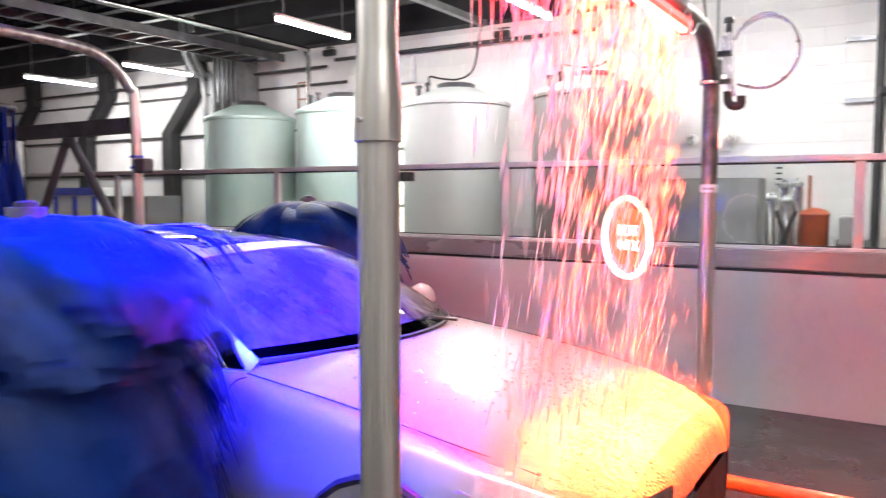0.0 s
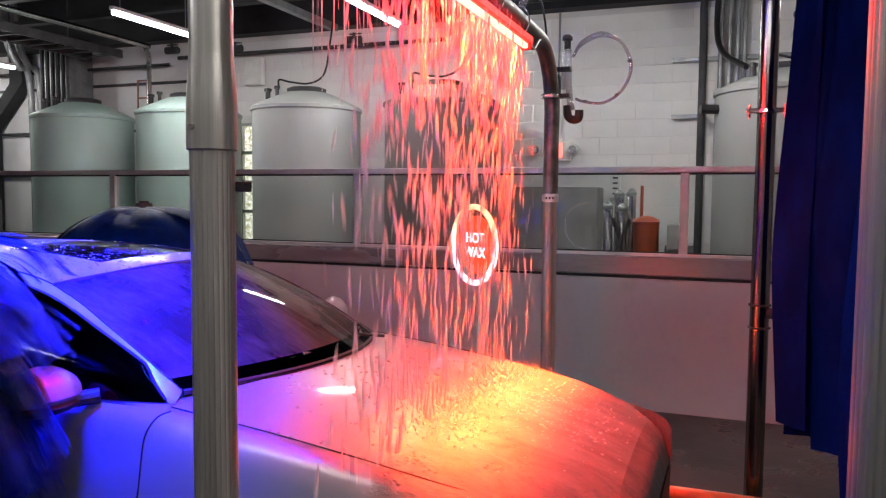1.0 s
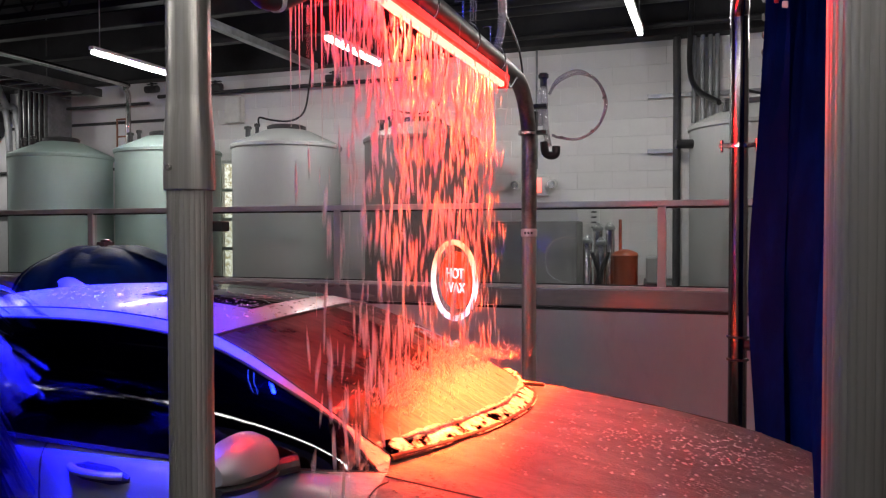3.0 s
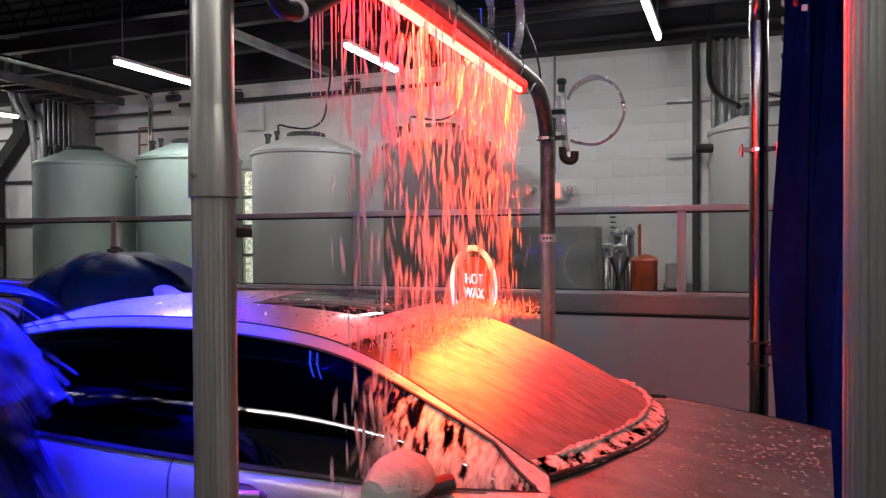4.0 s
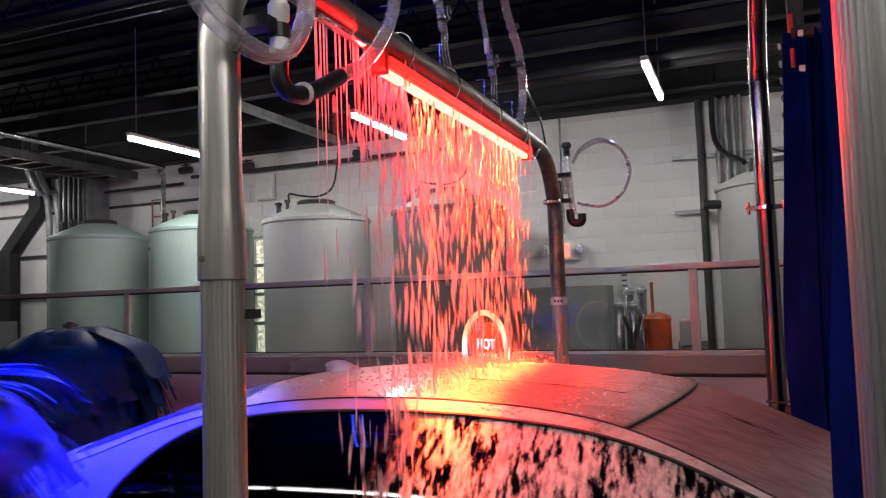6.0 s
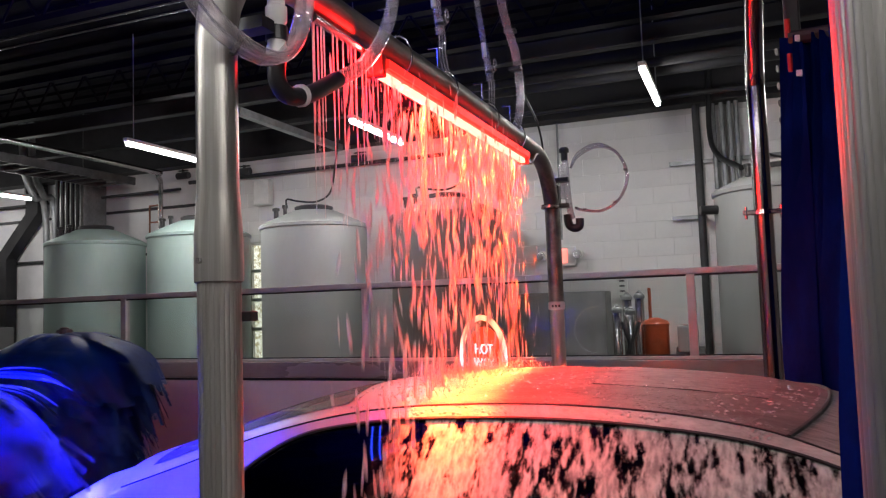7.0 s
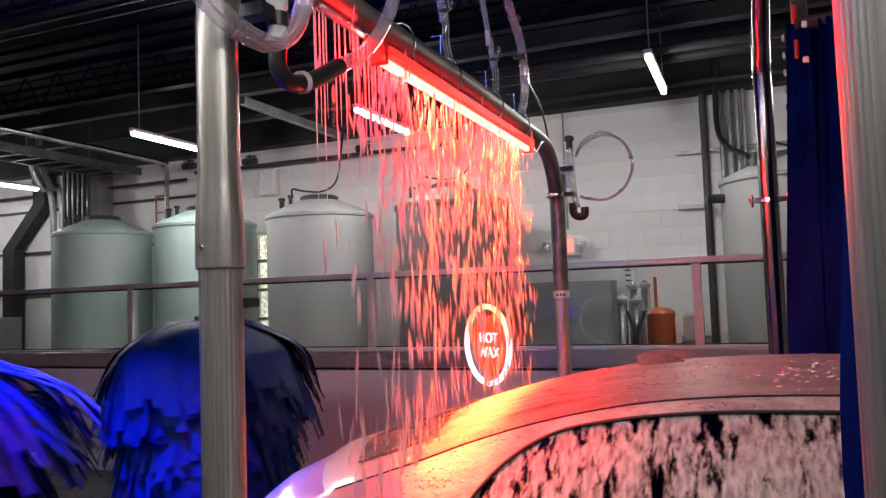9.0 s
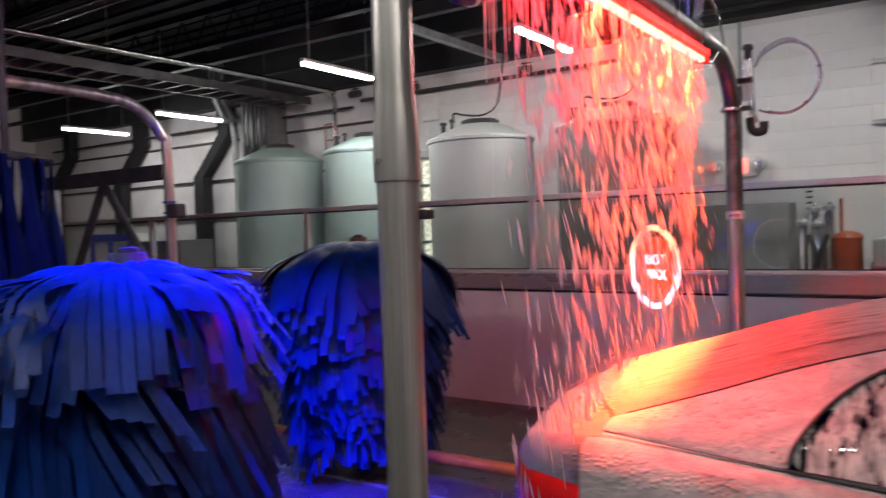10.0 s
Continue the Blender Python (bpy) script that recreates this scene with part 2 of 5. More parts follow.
TANKMAT = surface("translucent_green_white_tank_plastic", (0.41, 0.55, 0.51), 0.6, 0.0, 0.08, 1.2, (1, 1, 0.4), 25, 0.05, (0.36, 0.42, 0.40), 0.2)
BLUECLOTH = surface("wet_blue_cloth", (0.001, 0.010, 0.115), 0.7, 0.0, 0.5, 5.0, (1, 1, 0.3), 45, 0.5, (0.003, 0.007, 0.07), 0.6)
BLUECLOTH.node_tree.nodes["Principled BSDF"].inputs["Specular IOR Level"].default_value = 0.04
BRUSHCLOTH = surface("wet_dark_blue_brush_cloth", (0.001, 0.018, 0.125), 0.45, 0.0, 0.5, 5.0, (1, 1, 0.3), 45, 0.5, (0.002, 0.004, 0.03), 0.6)
BRUSHCLOTH.node_tree.nodes["Principled BSDF"].inputs["Specular IOR Level"].default_value = 0.09
# PAINT's dark foam tones stand for weaker light on up-facing panels
PAINT = car_paint("silver_car_paint_dimmed_foam", ((0.07, 0.064, 0.061), (0.15, 0.138, 0.133)))
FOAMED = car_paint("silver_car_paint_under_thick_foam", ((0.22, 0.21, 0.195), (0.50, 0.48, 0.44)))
SIDEGLASS = car_glass("tinted_side_glass", (2.7, 1.0, 0.72), 0.60, tones=((0.20, 0.195, 0.18), (0.52, 0.50, 0.455)))
THIN_WAX = ((0.095, 0.086, 0.082), (0.165, 0.152, 0.147))
FOAM = foam_mat()
COWL = car_glass("foam_flecked_black_cowl", (1.6, 1.6, 1.0), 0.62, (0.01, 0.01, 0.01))
SCREEN = car_glass("tinted_windscreen", (0.35, 1.6, 0.35), 1.35, (0.06, 0.06, 0.07), 0.26, THIN_WAX)
TRIM = surface("black_rubber_trim", (0.015, 0.015, 0.016), 0.5, 0.0, 0.2, 10.0, bump=0.05)
TYRE = surface("tyre_rubber", (0.02, 0.02, 0.02), 0.7, 0.0, 0.3, 10.0)
ALLOY = surface("alloy_rim", (0.55, 0.55, 0.56), 0.25, 0.9, 0.1, 8.0, bump=0.03)
LAMPRED = surface("red_tail_lens", (0.45, 0.012, 0.01), 0.12, 0.0, 0.2, 9.0, bump=0.0, coat=1.0)
LAMPCLEAR = surface("clear_headlamp_lens", (0.5, 0.52, 0.55), 0.08, 0.3, 0.3, 9.0, bump=0.0, coat=1.0)
GLASS = clear_pane("partition_glass", (0.86, 0.88, 0.87), 0.55)
HOSE = clear_pane("clear_vinyl_hose", (0.90, 0.88, 0.90), 2.0, 0.12)
_t = HOSE.node_tree
_milk = put(_t, "ShaderNodeMixShader")
_milk.inputs[0].default_value = 0.30
_hb = _t.nodes["Principled BSDF"]
_hb.inputs["Base Color"].default_value = (0.62, 0.60, 0.62, 1)
_hb.inputs["Roughness"].default_value = 0.18
_t.links.new(_t.nodes["Mix Shader"].outputs[0], _milk.inputs[1])
_t.links.new(_hb.outputs[0], _milk.inputs[2])
_t.links.new(_milk.outputs[0], _t.nodes["Material Output"].inputs[0])
WATER = water_mat()
# pale and half metallic, so the wax beads stand out as bright glints
BEADMAT = surface("bright_glint_wax_bead", (0.62, 0.60, 0.58), 0.10, 0.5, 0.2, 20.0, bump=0.0, spread=0.03, coat=1.0)
TUBEGLOW = glow("lit_white_tube", (1.0, 0.98, 0.96), 22.0)
REDGLOW = glow("lit_red_led", (1.0, 0.040, 0.026), 21.0)
REDCASE = glow("lit_red_translucent_case", (1.0, 0.006, 0.004), 3.0, (0.4, 0.03, 0.02))
BLUEGLOW = glow("lit_blue_led", (0.02, 0.06, 1.0), 22.0)
RINGGLOW = glow("lit_ring_tube", (1.0, 0.80, 0.70), 1.6)
_t = RINGGLOW.node_tree
_x = _t.nodes.new("ShaderNodeSeparateXYZ")
_t.links.new(_t.nodes.new("ShaderNodeTexCoord").outputs["Object"], _x.inputs[0])
_t.links.new(mixed(_t, ramp(_t, _x.outputs[2], -0.12, 0.16), (0.75, 0.78, 1.0, 1), (1.0, 0.42, 0.16, 1)), _t.nodes["Principled BSDF"].inputs["Emission Color"])
SIGNRED = glow("backlit_red_sign_face", (1.0, 0.10, 0.03), 0.55, (0.6, 0.05, 0.02))
SIGNTEXT = glow("lit_sign_letters", (0.85, 0.85, 1.0), 1.2)
EXITRED = glow("lit_red_exit_sign", (1.0, 0.10, 0.05), 1.2)
GARDEN_MAT, _t, _b = nodes_of("sunlit_leaves_outside")
_c = mixed(_t, ramp(_t, noise_at(_t, 16, (1, 1, 1), 6, 0.75), 0.42, 0.6), (0.95, 0.93, 0.85, 1), (0.30, 0.24, 0.08, 1))
_t.links.new(_c, _b.inputs["Emission Color"])
_b.inputs["Emission Strength"].default_value = 1.3
_b.inputs["Base Color"].default_value = (0.1, 0.1, 0.1, 1)


# ---- building blocks ----
def part(name, bm, material, parent=None, label="", smooth=False):
    """One bmesh as one mesh object, under its thing."""
    me = bpy.data.meshes.new(name)
    bm.to_mesh(me)
    bm.free()
    if smooth:
        me.polygons.foreach_set("use_smooth", [True] * len(me.polygons))
        me.set_sharp_from_angle(angle=radians(42))
    me.materials.append(material)
    ob = new(name, me)
    ob.parent = parent
    return tagged(ob, label)


def thing(name, label, category, m=None, group="", kind=""):
    ob = new(name)
    ob.empty_display_size = 0.1
    if m is not None:
        ob.matrix_basis = m
    return tagged(ob, label, category, group, kind)


def add_box(bm, x0, x1, y0, y1, z0, z1, bevel=0.0):
    made = bmesh.ops.create_cube(bm, size=1)["verts"]
    for v in made:
        v.co = Vector(((x0 + x1) / 2 + v.co.x * (x1 - x0), (y0 + y1) / 2 + v.co.y * (y1 - y0), (z0 + z1) / 2 + v.co.z * (z1 - z0)))
    if bevel:
        edges = list({e for v in made for e in v.link_edges})
        bmesh.ops.bevel(bm, geom=edges, offset=bevel, segments=2, affect="EDGES", profile=0.5)
    return bm


def boxed(*size, bevel=0.0):
    return add_box(bmesh.new(), *size, bevel=bevel)


def glide(points, steps=6):
    """A smooth line through the points."""
    p = [Vector(q) for q in points]
    if len(p) < 3:
        return p
    p = [p[0] * 2 - p[1], *p, p[-1] * 2 - p[-2]]
    out = []
    for i in range(1, len(p) - 2):
        for k in range(steps):
            s = k / steps
            a, b, c, d = p[i - 1:i + 3]
            out.append(0.5 * (2 * b + (c - a) * s + (2 * a - 5 * b + 4 * c - d) * s * s + (3 * b - a - 3 * c + d) * s ** 3))
    out.append(p[-2])
    return out


def add_tube(bm, points, r, sides=12, smooth_steps=0, closed=False, radii=None):
    line = glide(points, smooth_steps) if smooth_steps else [Vector(q) for q in points]
    rings, side = [], None
    for i, q in enumerate(line):
        if closed:
            way = (line[(i + 1) % len(line)] - line[i - 1]).normalized()
        else:
            way = (line[min(i + 1, len(line) - 1)] - line[max(i - 1, 0)]).normalized()
        if side is None:
            side = way.orthogonal().normalized()
        side = (side - way * side.dot(way)).normalized()
        up = way.cross(side)
        rr = radii[i] if radii else r
        rings.append([bm.verts.new(q + (side * math.cos(a) + up * math.sin(a)) * rr) for a in (2 * math.pi * k / sides for k in range(sides))])
    n = len(rings)
    for i in range(n if closed else n - 1):
        a, b = rings[i], rings[(i + 1) % n]
        for k in range(sides):
            bm.faces.new((a[k], a[(k + 1) % sides], b[(k + 1) % sides], b[k]))
    if not closed:
        bm.faces.new(rings[0][::-1])
        bm.faces.new(rings[-1])
    bmesh.ops.recalc_face_normals(bm, faces=bm.faces[:])
    return bm


def tube(points, r, sides=12, smooth_steps=0, closed=False, radii=None):
    return add_tube(bmesh.new(), points, r, sides, smooth_steps, closed, radii)


def fluted(line, r, flutes=26, depth=0.0015, steps=0):
    """A drawn tube with shallow flutes along it."""
    bm = tube(line, r, flutes * 4, steps)
    n = flutes * 4
    bm.verts.ensure_lookup_table()
    for start in range(0, len(bm.verts), n):
        ring = bm.verts[start:start + n]
        mid = sum((v.co for v in ring), Vector()) / n
        for k, v in enumerate(ring):
            if k % 4 == 0:
                v.co += (mid - v.co).normalized() * depth
    return bm


def lathe(profile, centre=(0, 0), sides=40):
    """A body of revolution about a standing axis; profile of (radius, height)."""
    bm = bmesh.new()
    rings = [[bm.verts.new((centre[0] + r * math.cos(a), centre[1] + r * math.sin(a), z)) for a in (2 * math.pi * k / sides for k in range(sides))] for r, z in profile]
    for a, b in zip(rings, rings[1:]):
        for k in range(sides):
            bm.faces.new((a[k], a[(k + 1) % sides], b[(k + 1) % sides], b[k]))
    bm.faces.new(rings[0][::-1])
    bm.faces.new(rings[-1])
    return bm


def sheet(rows, thick=0.0):
    """A surface through rows of points; thick: its depth along the normals."""
    bm = bmesh.new()
    grid = [[bm.verts.new(p) for p in row] for row in rows]
    for a, b in zip(grid, grid[1:]):
        for k in range(len(a) - 1):
            try:
                bm.faces.new((a[k], a[k + 1], b[k + 1], b[k]))
            except ValueError:
                pass
    if thick:
        bmesh.ops.solidify(bm, geom=bm.faces[:], thickness=thick)
    bmesh.ops.recalc_face_normals(bm, faces=bm.faces[:])
    return bm

# ---- the hall ----
def structure(name, bm, material, label="", category=""):
    return tagged(part(name, bm, material), label, category, kind="structure")


X0, X1, NEAR, PARTITION, BACK, TOP = -17.0, 8.0, -2.6, 6.2, 9.0, 4.75
structure("floor", boxed(X0, X1, NEAR, BACK + 0.3, -0.2, 0.0), FLOORMAT, "wet dark concrete floor of the wash hall", "floor")
# added closing walls: only lamps light the hall; the near one's grey sets bounce
structure("wall_near", boxed(X0, X1, NEAR - 0.2, NEAR, 0, TOP), surface("mid_grey_bounce_wall", (0.34, 0.34, 0.345), 0.6, 0.0, 0.15, 1.0), "added unseen wall behind the walkway, mid-grey for its bounce light", "wall")
structure("wall_west", boxed(X0 - 0.2, X0, NEAR, BACK + 0.3, 0, TOP), PANEL, "added plain grey end wall that shuts out outside light", "wall")
structure("wall_east", boxed(X1, X1 + 0.2, NEAR, BACK + 0.3, 0, TOP), PANEL, "added plain grey end wall that shuts out outside light", "wall")

# ceiling: ribbed deck
bm = boxed(X0, X1, NEAR, BACK + 0.3, TOP, TOP + 0.15)
for i in range(40):
    y = NEAR + 0.15 + i * 0.3
    add_box(bm, X0, X1, y, y + 0.12, TOP - 0.04, TOP + 0.01)
structure("ceiling", bm, CEIL, "ribbed steel roof deck, coloured dark for its shade", "ceiling")


def joist(y, z, depth, steel=None, web=True):
    """An open-web roof joist along the hall."""
    bm = boxed(X0, X1, y - 0.06, y + 0.06, z + depth - 0.05, z + depth)
    add_box(bm, X0, X1, y - 0.06, y + 0.06, z, z + 0.05)
    n = int((X1 - X0) / 0.5) if web else 0
    for i in range(n):
        a = X0 + i * 0.5
        add_tube(bm, [(a, y, z + 0.03), (a + 0.25, y, z + depth - 0.03)], 0.013, 5)
        add_tube(bm, [(a + 0.25, y, z + depth - 0.03), (a + 0.5, y, z + 0.03)], 0.013, 5)
    return structure("roof_joist", bm, steel or BEAM, "open-web steel roof joist under the shade-darkened deck", "joist")


# near joists take the deck's colour, for the deeper shade over the lane
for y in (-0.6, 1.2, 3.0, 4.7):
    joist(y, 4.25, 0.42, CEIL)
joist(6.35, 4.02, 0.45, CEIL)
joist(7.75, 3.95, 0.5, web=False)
# upper part of the beam is added: it stands for the dark deck
structure("beam_back", boxed(X0, X1, BACK - 0.24, BACK - 0.003, 3.86, TOP - 0.045, bevel=0.01), BEAM, "dark steel beam along the block wall's top, heightened to cover the lit wall", "beam")
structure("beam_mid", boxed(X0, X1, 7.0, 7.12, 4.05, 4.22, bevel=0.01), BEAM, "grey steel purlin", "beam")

# partition: panelled half wall, ledge, glazing
structure("wall_partition", boxed(X0, X1, PARTITION, PARTITION + 0.14, 0, 1.085), PANEL, "smooth grey panelled half wall along the wash lane", "wall")
structure("ledge_trim", boxed(X0, X1, PARTITION - 0.03, PARTITION + 0.17, 1.088, 1.235, bevel=0.008), LEDGE, "worn grey ledge under the glazing", "ledge")
structure("ledge_shadow_gap", boxed(X0, X1, PARTITION - 0.012, PARTITION - 0.002, 1.062, 1.084), TRIM, "dark joint below the ledge", "trim")
win = thing("window_partition", "long glazed screen in grey aluminium frames on the half wall", "glazing", kind="structure")
part("top_rail", boxed(X0, X1, PARTITION + 0.02, PARTITION + 0.09, 1.898, 1.946, bevel=0.004), ALUM, win)
part("bottom_rail", boxed(X0, X1, PARTITION + 0.02, PARTITION + 0.09, 1.236, 1.262, bevel=0.004), ALUM, win)
MULLIONS = [-0.376 + 2.85 * i for i in range(-5, 3)]
for x in MULLIONS:
    part("mullion", boxed(x - 0.032, x + 0.032, PARTITION + 0.022, PARTITION + 0.088, 1.263, 1.897, bevel=0.003), ALUM, win)
for a, b in zip(MULLIONS, MULLIONS[1:]):
    pane = part("pane", boxed(a + 0.03, b - 0.03, PARTITION + 0.05, PARTITION + 0.056, 1.262, 1.898), GLASS, win)
    pane.visible_shadow = False
    part("gasket", add_box(boxed(a + 0.032, b - 0.032, PARTITION + 0.036, PARTITION + 0.046, 1.882, 1.897), a + 0.032, b - 0.032, PARTITION + 0.036, PARTITION + 0.046, 1.263, 1.274), TRIM, win)

# back wall: blocks from x = -7.3 on, insulated steel wall before it, one window
WX0, WX1, WZ0, WZ1 = -6.75, -5.75, 1.02, 2.70
bm = boxed(X0, -7.3, BACK + 0.05, BACK + 0.25, 0, TOP)
wall_ins = structure("wall_insulated", bm, INSUL, "steel wall lined with shiny white insulation", "wall")
bm = boxed(-7.3, WX0, BACK + 0.02, BACK + 0.25, 0, TOP)
add_box(bm, WX1, X1, BACK + 0.02, BACK + 0.25, 0, TOP)
add_box(bm, WX0, WX1, BACK + 0.02, BACK + 0.25, 0, WZ0)
add_box(bm, WX0, WX1, BACK + 0.02, BACK + 0.25, WZ1, TOP)
wall_block = structure("wall_block", bm, MORTAR, "white painted concrete block wall of the plant room", "wall")
w1 = thing("window_1", "tall daylit window with white glazing bars", "window", kind="structure")
bm = boxed(WX0, WX0 + 0.04, BACK + 0.05, BACK + 0.12, WZ0, WZ1)
add_box(bm, WX1 - 0.04, WX1, BACK + 0.05, BACK + 0.12, WZ0, WZ1)
for z in (WZ0, 1.45, 1.86, 2.27, WZ1 - 0.04):
    add_box(bm, WX0 + 0.04, WX1 - 0.04, BACK + 0.052, BACK + 0.118, z, z + 0.045)
for x in (-6.5, -6.2, -5.98):
    add_box(bm, x - 0.016, x + 0.016, BACK + 0.056, BACK + 0.114, WZ0, WZ1)
part("window_frame", bm, ALUM, w1)
part("pane", boxed(WX0 + 0.04, WX1 - 0.04, BACK + 0.08, BACK + 0.086, WZ0 + 0.04, WZ1 - 0.04), GLASS, w1).visible_shadow = False
structure("backdrop", boxed(-9.5, -4.0, BACK + 2.0, BACK + 2.05, 0, 5), GARDEN_MAT, "bright sunlit foliage seen outside the window", "backdrop")

# seams and columns of the insulated wall
for z in (0.9, 1.95, 2.62, 3.3):
    structure("girt", boxed(X0, -7.31, BACK + 0.0, BACK + 0.045, z, z + 0.035), DARKSTEEL, "dark seam strip across the insulation", "trim")


def kneed_column(x):
    c = thing("steel_column", "grey steel frame column with a kinked knee", "column", kind="structure")
    bm = boxed(x - 0.13, x + 0.13, BACK - 0.20, BACK - 0.005, 0, 2.7)
    part("shaft", bm, BEAM, c)
    bm = bmesh.new()
    lo = [bm.verts.new(p) for p in ((x - 0.13, BACK - 0.2, 2.7), (x + 0.13, BACK - 0.2, 2.7), (x + 0.13, BACK - 0.005, 2.7), (x - 0.13, BACK - 0.005, 2.7))]
    hi = [bm.verts.new(p) for p in ((x + 0.55, BACK - 0.2, 3.4), (x + 0.81, BACK - 0.2, 3.4), (x + 0.81, BACK - 0.005, 3.4), (x + 0.55, BACK - 0.005, 3.4))]
    up = [bm.verts.new(p.co + Vector((0, 0, 1.2))) for p in hi]
    for a, b in ((lo, hi), (hi, up)):
        for k in range(4):
            bm.faces.new((a[k], a[(k + 1) % 4], b[(k + 1) % 4], b[k]))
    bm.faces.new(lo[::-1])
    bm.faces.new(up)
    part("knee", bm, BEAM, c)


for x in (-11.15, -13.6, -16.0):
    kneed_column(x)
structure("duct_stack", boxed(-9.6, -9.1, BACK - 0.45, BACK - 0.01, 2.9, 3.9, bevel=0.01), GALV, "ribbed grey riser of ducts above the tank", "duct")
for i in range(5):
    x = -9.57 + i * 0.1
    structure("riser_pipe", tube([(x, BACK - 0.5, 2.92), (x, BACK - 0.5, 3.88)], 0.03, 8), BEAM, "grey riser pipe", "pipe")


# ---- plant room: overhead ----
def tube_light(x, y0, y1, z, along="y"):
    f = thing("tube_light", "lit white tube light hung under the roof", "light", group="tube lights")
    mid = (y0 + y1) / 2
    if along == "y":
        part("housing", boxed(x - 0.032, x + 0.032, y0 - 0.02, y1 + 0.02, z + 0.02, z + 0.06, bevel=0.01), WHITEPVC, f)
        part("diffuser", boxed(x - 0.024, x + 0.024, y0, y1, z - 0.022, z + 0.019, bevel=0.012), TUBEGLOW, f)
        for y in (y0 + 0.1, y1 - 0.1):
            part("hanger", tube([(x, y, z + 0.07), (x, y, TOP)], 0.006, 6), GALV, f)
    else:
        part("housing", boxed(y0 - 0.02, y1 + 0.02, x - 0.05, x + 0.05, z + 0.02, z + 0.075, bevel=0.01), WHITEPVC, f)
        part("diffuser", boxed(y0, y1, x - 0.04, x + 0.04, z - 0.025, z + 0.019, bevel=0.012), TUBEGLOW, f)
        for y in (y0 + 0.1, y1 - 0.1):
            part("hanger", tube([(y, x, z + 0.07), (y, x, TOP)], 0.006, 6), GALV, f)
    return f


for x, y in TUBES:
    tube_light(x, y - 0.6, y + 0.6, 3.535)
for x, y in WALK_TUBES:
    tube_light(y, x - 1.18, x + 1.18, 3.5, along="x")


def cable_tray(x, y0, y1, z):
    tray = thing("cable_tray", "galvanised ladder cable tray hung across the plant room", "cable tray")
    for dx in (-0.28, 0.28):
        part("side_rail", boxed(x + dx - 0.015, x + dx + 0.015, y0, y1, z, z + 0.11), TRAYSTEEL, tray)
    n = int((y1 - y0) / 0.3)
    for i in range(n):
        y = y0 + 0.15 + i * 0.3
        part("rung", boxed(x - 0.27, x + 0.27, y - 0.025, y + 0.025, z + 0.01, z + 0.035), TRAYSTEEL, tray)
    for y in (y0 + 0.4, (y0 + y1) / 2, y1 - 0.4):
        part("hanger", tube([(x - 0.29, y, z + 0.1), (x - 0.29, y, TOP)], 0.008, 6), TRAYSTEEL, tray)


cable_tray(-8.45, 2.6, 8.6, 3.62)


def pipe_run(points, r, material, label, name="pipe", steps=0, sides=10):
    ob = part(name, tube(points, r, sides, steps), material, smooth=True)
    return tagged(ob, label, name.replace("_", " "))


pipe_run([(-7.55, 3.2, 3.72), (-7.55, 7.9, 3.72), (-7.65, 8.5, 3.68), (-7.92, 8.85, 3.4), (-7.95, 8.86, 2.3)], 0.035, CHROME, "galvanised conduit bending down the wall", "conduit", 6)
pipe_run([(-9.95, 8.35, 4.72), (-9.95, 8.4, 4.0), (-9.98, 8.6, 3.62), (-10.0, 8.84, 3.25), (-10.0, 8.86, 0.0)], 0.05, GALV, "galvanised pipe bending down the wall", "pipe", 6)
pipe_run([(-10.15, 8.35, 4.72), (-10.15, 8.4, 4.0), (-10.18, 8.6, 3.62), (-10.2, 8.84, 3.25), (-10.2, 8.86, 0.0)], 0.05, GALV, "galvanised pipe bending down the wall", "pipe", 6)
pipe_run([(-7.4, 8.86, 3.62), (-3.35, 8.86, 3.62), (-3.3, 8.86, 3.7), (-3.3, 8.86, 3.9)], 0.028, DARKSTEEL, "dark steel pipe along the top of the wall", "pipe")
pipe_run([(-16, 8.9, 3.55), (-7.6, 8.9, 3.55)], 0.022, DARKSTEEL, "dark pipe along the insulated wall", "pipe")
pipe_run([(-14, 4.72, 4.2), (-3.2, 4.72, 4.2)], 0.012, CHROME, "thin steel conduit under the roof", "conduit")
pipe_run([(-14, 4.88, 4.2), (-3.2, 4.88, 4.2)], 0.012, CHROME, "thin steel conduit under the roof", "conduit")
for y, z, r in ((6.9, 3.82, 0.045), (7.3, 3.86, 0.06), (8.1, 3.80, 0.03)):
    pipe_run([(-2.4, y, z), (7.5, y, z)], r, BEAM, "grey overhead pipe under the roof beams", "pipe")
structure("roof_brace", boxed(-4.85, -4.77, 6.5, 8.7, 3.78, 3.86), GALV, "grey steel strut across the plant room roof", "beam")
# copper looking ladder of small pipes
lad = thing("pipe_loop", "small copper pipe loop fixed to the wall", "pipe")
for x in (-8.2, -8.03):
    part("pipe", tube([(x, 8.93, 2.5), (x, 8.93, 3.35)], 0.013, 8), surface("copper", (0.5, 0.24, 0.17), 0.4, 0.8), lad)
part("pipe", tube([(-8.2, 8.93, 3.1), (-8.03, 8.93, 3.1)], 0.013, 8), bpy.data.materials["copper"], lad)
part("pipe", tube([(-8.2, 8.93, 3.35), (-8.03, 8.93, 3.35)], 0.013, 8), bpy.data.materials["copper"], lad)


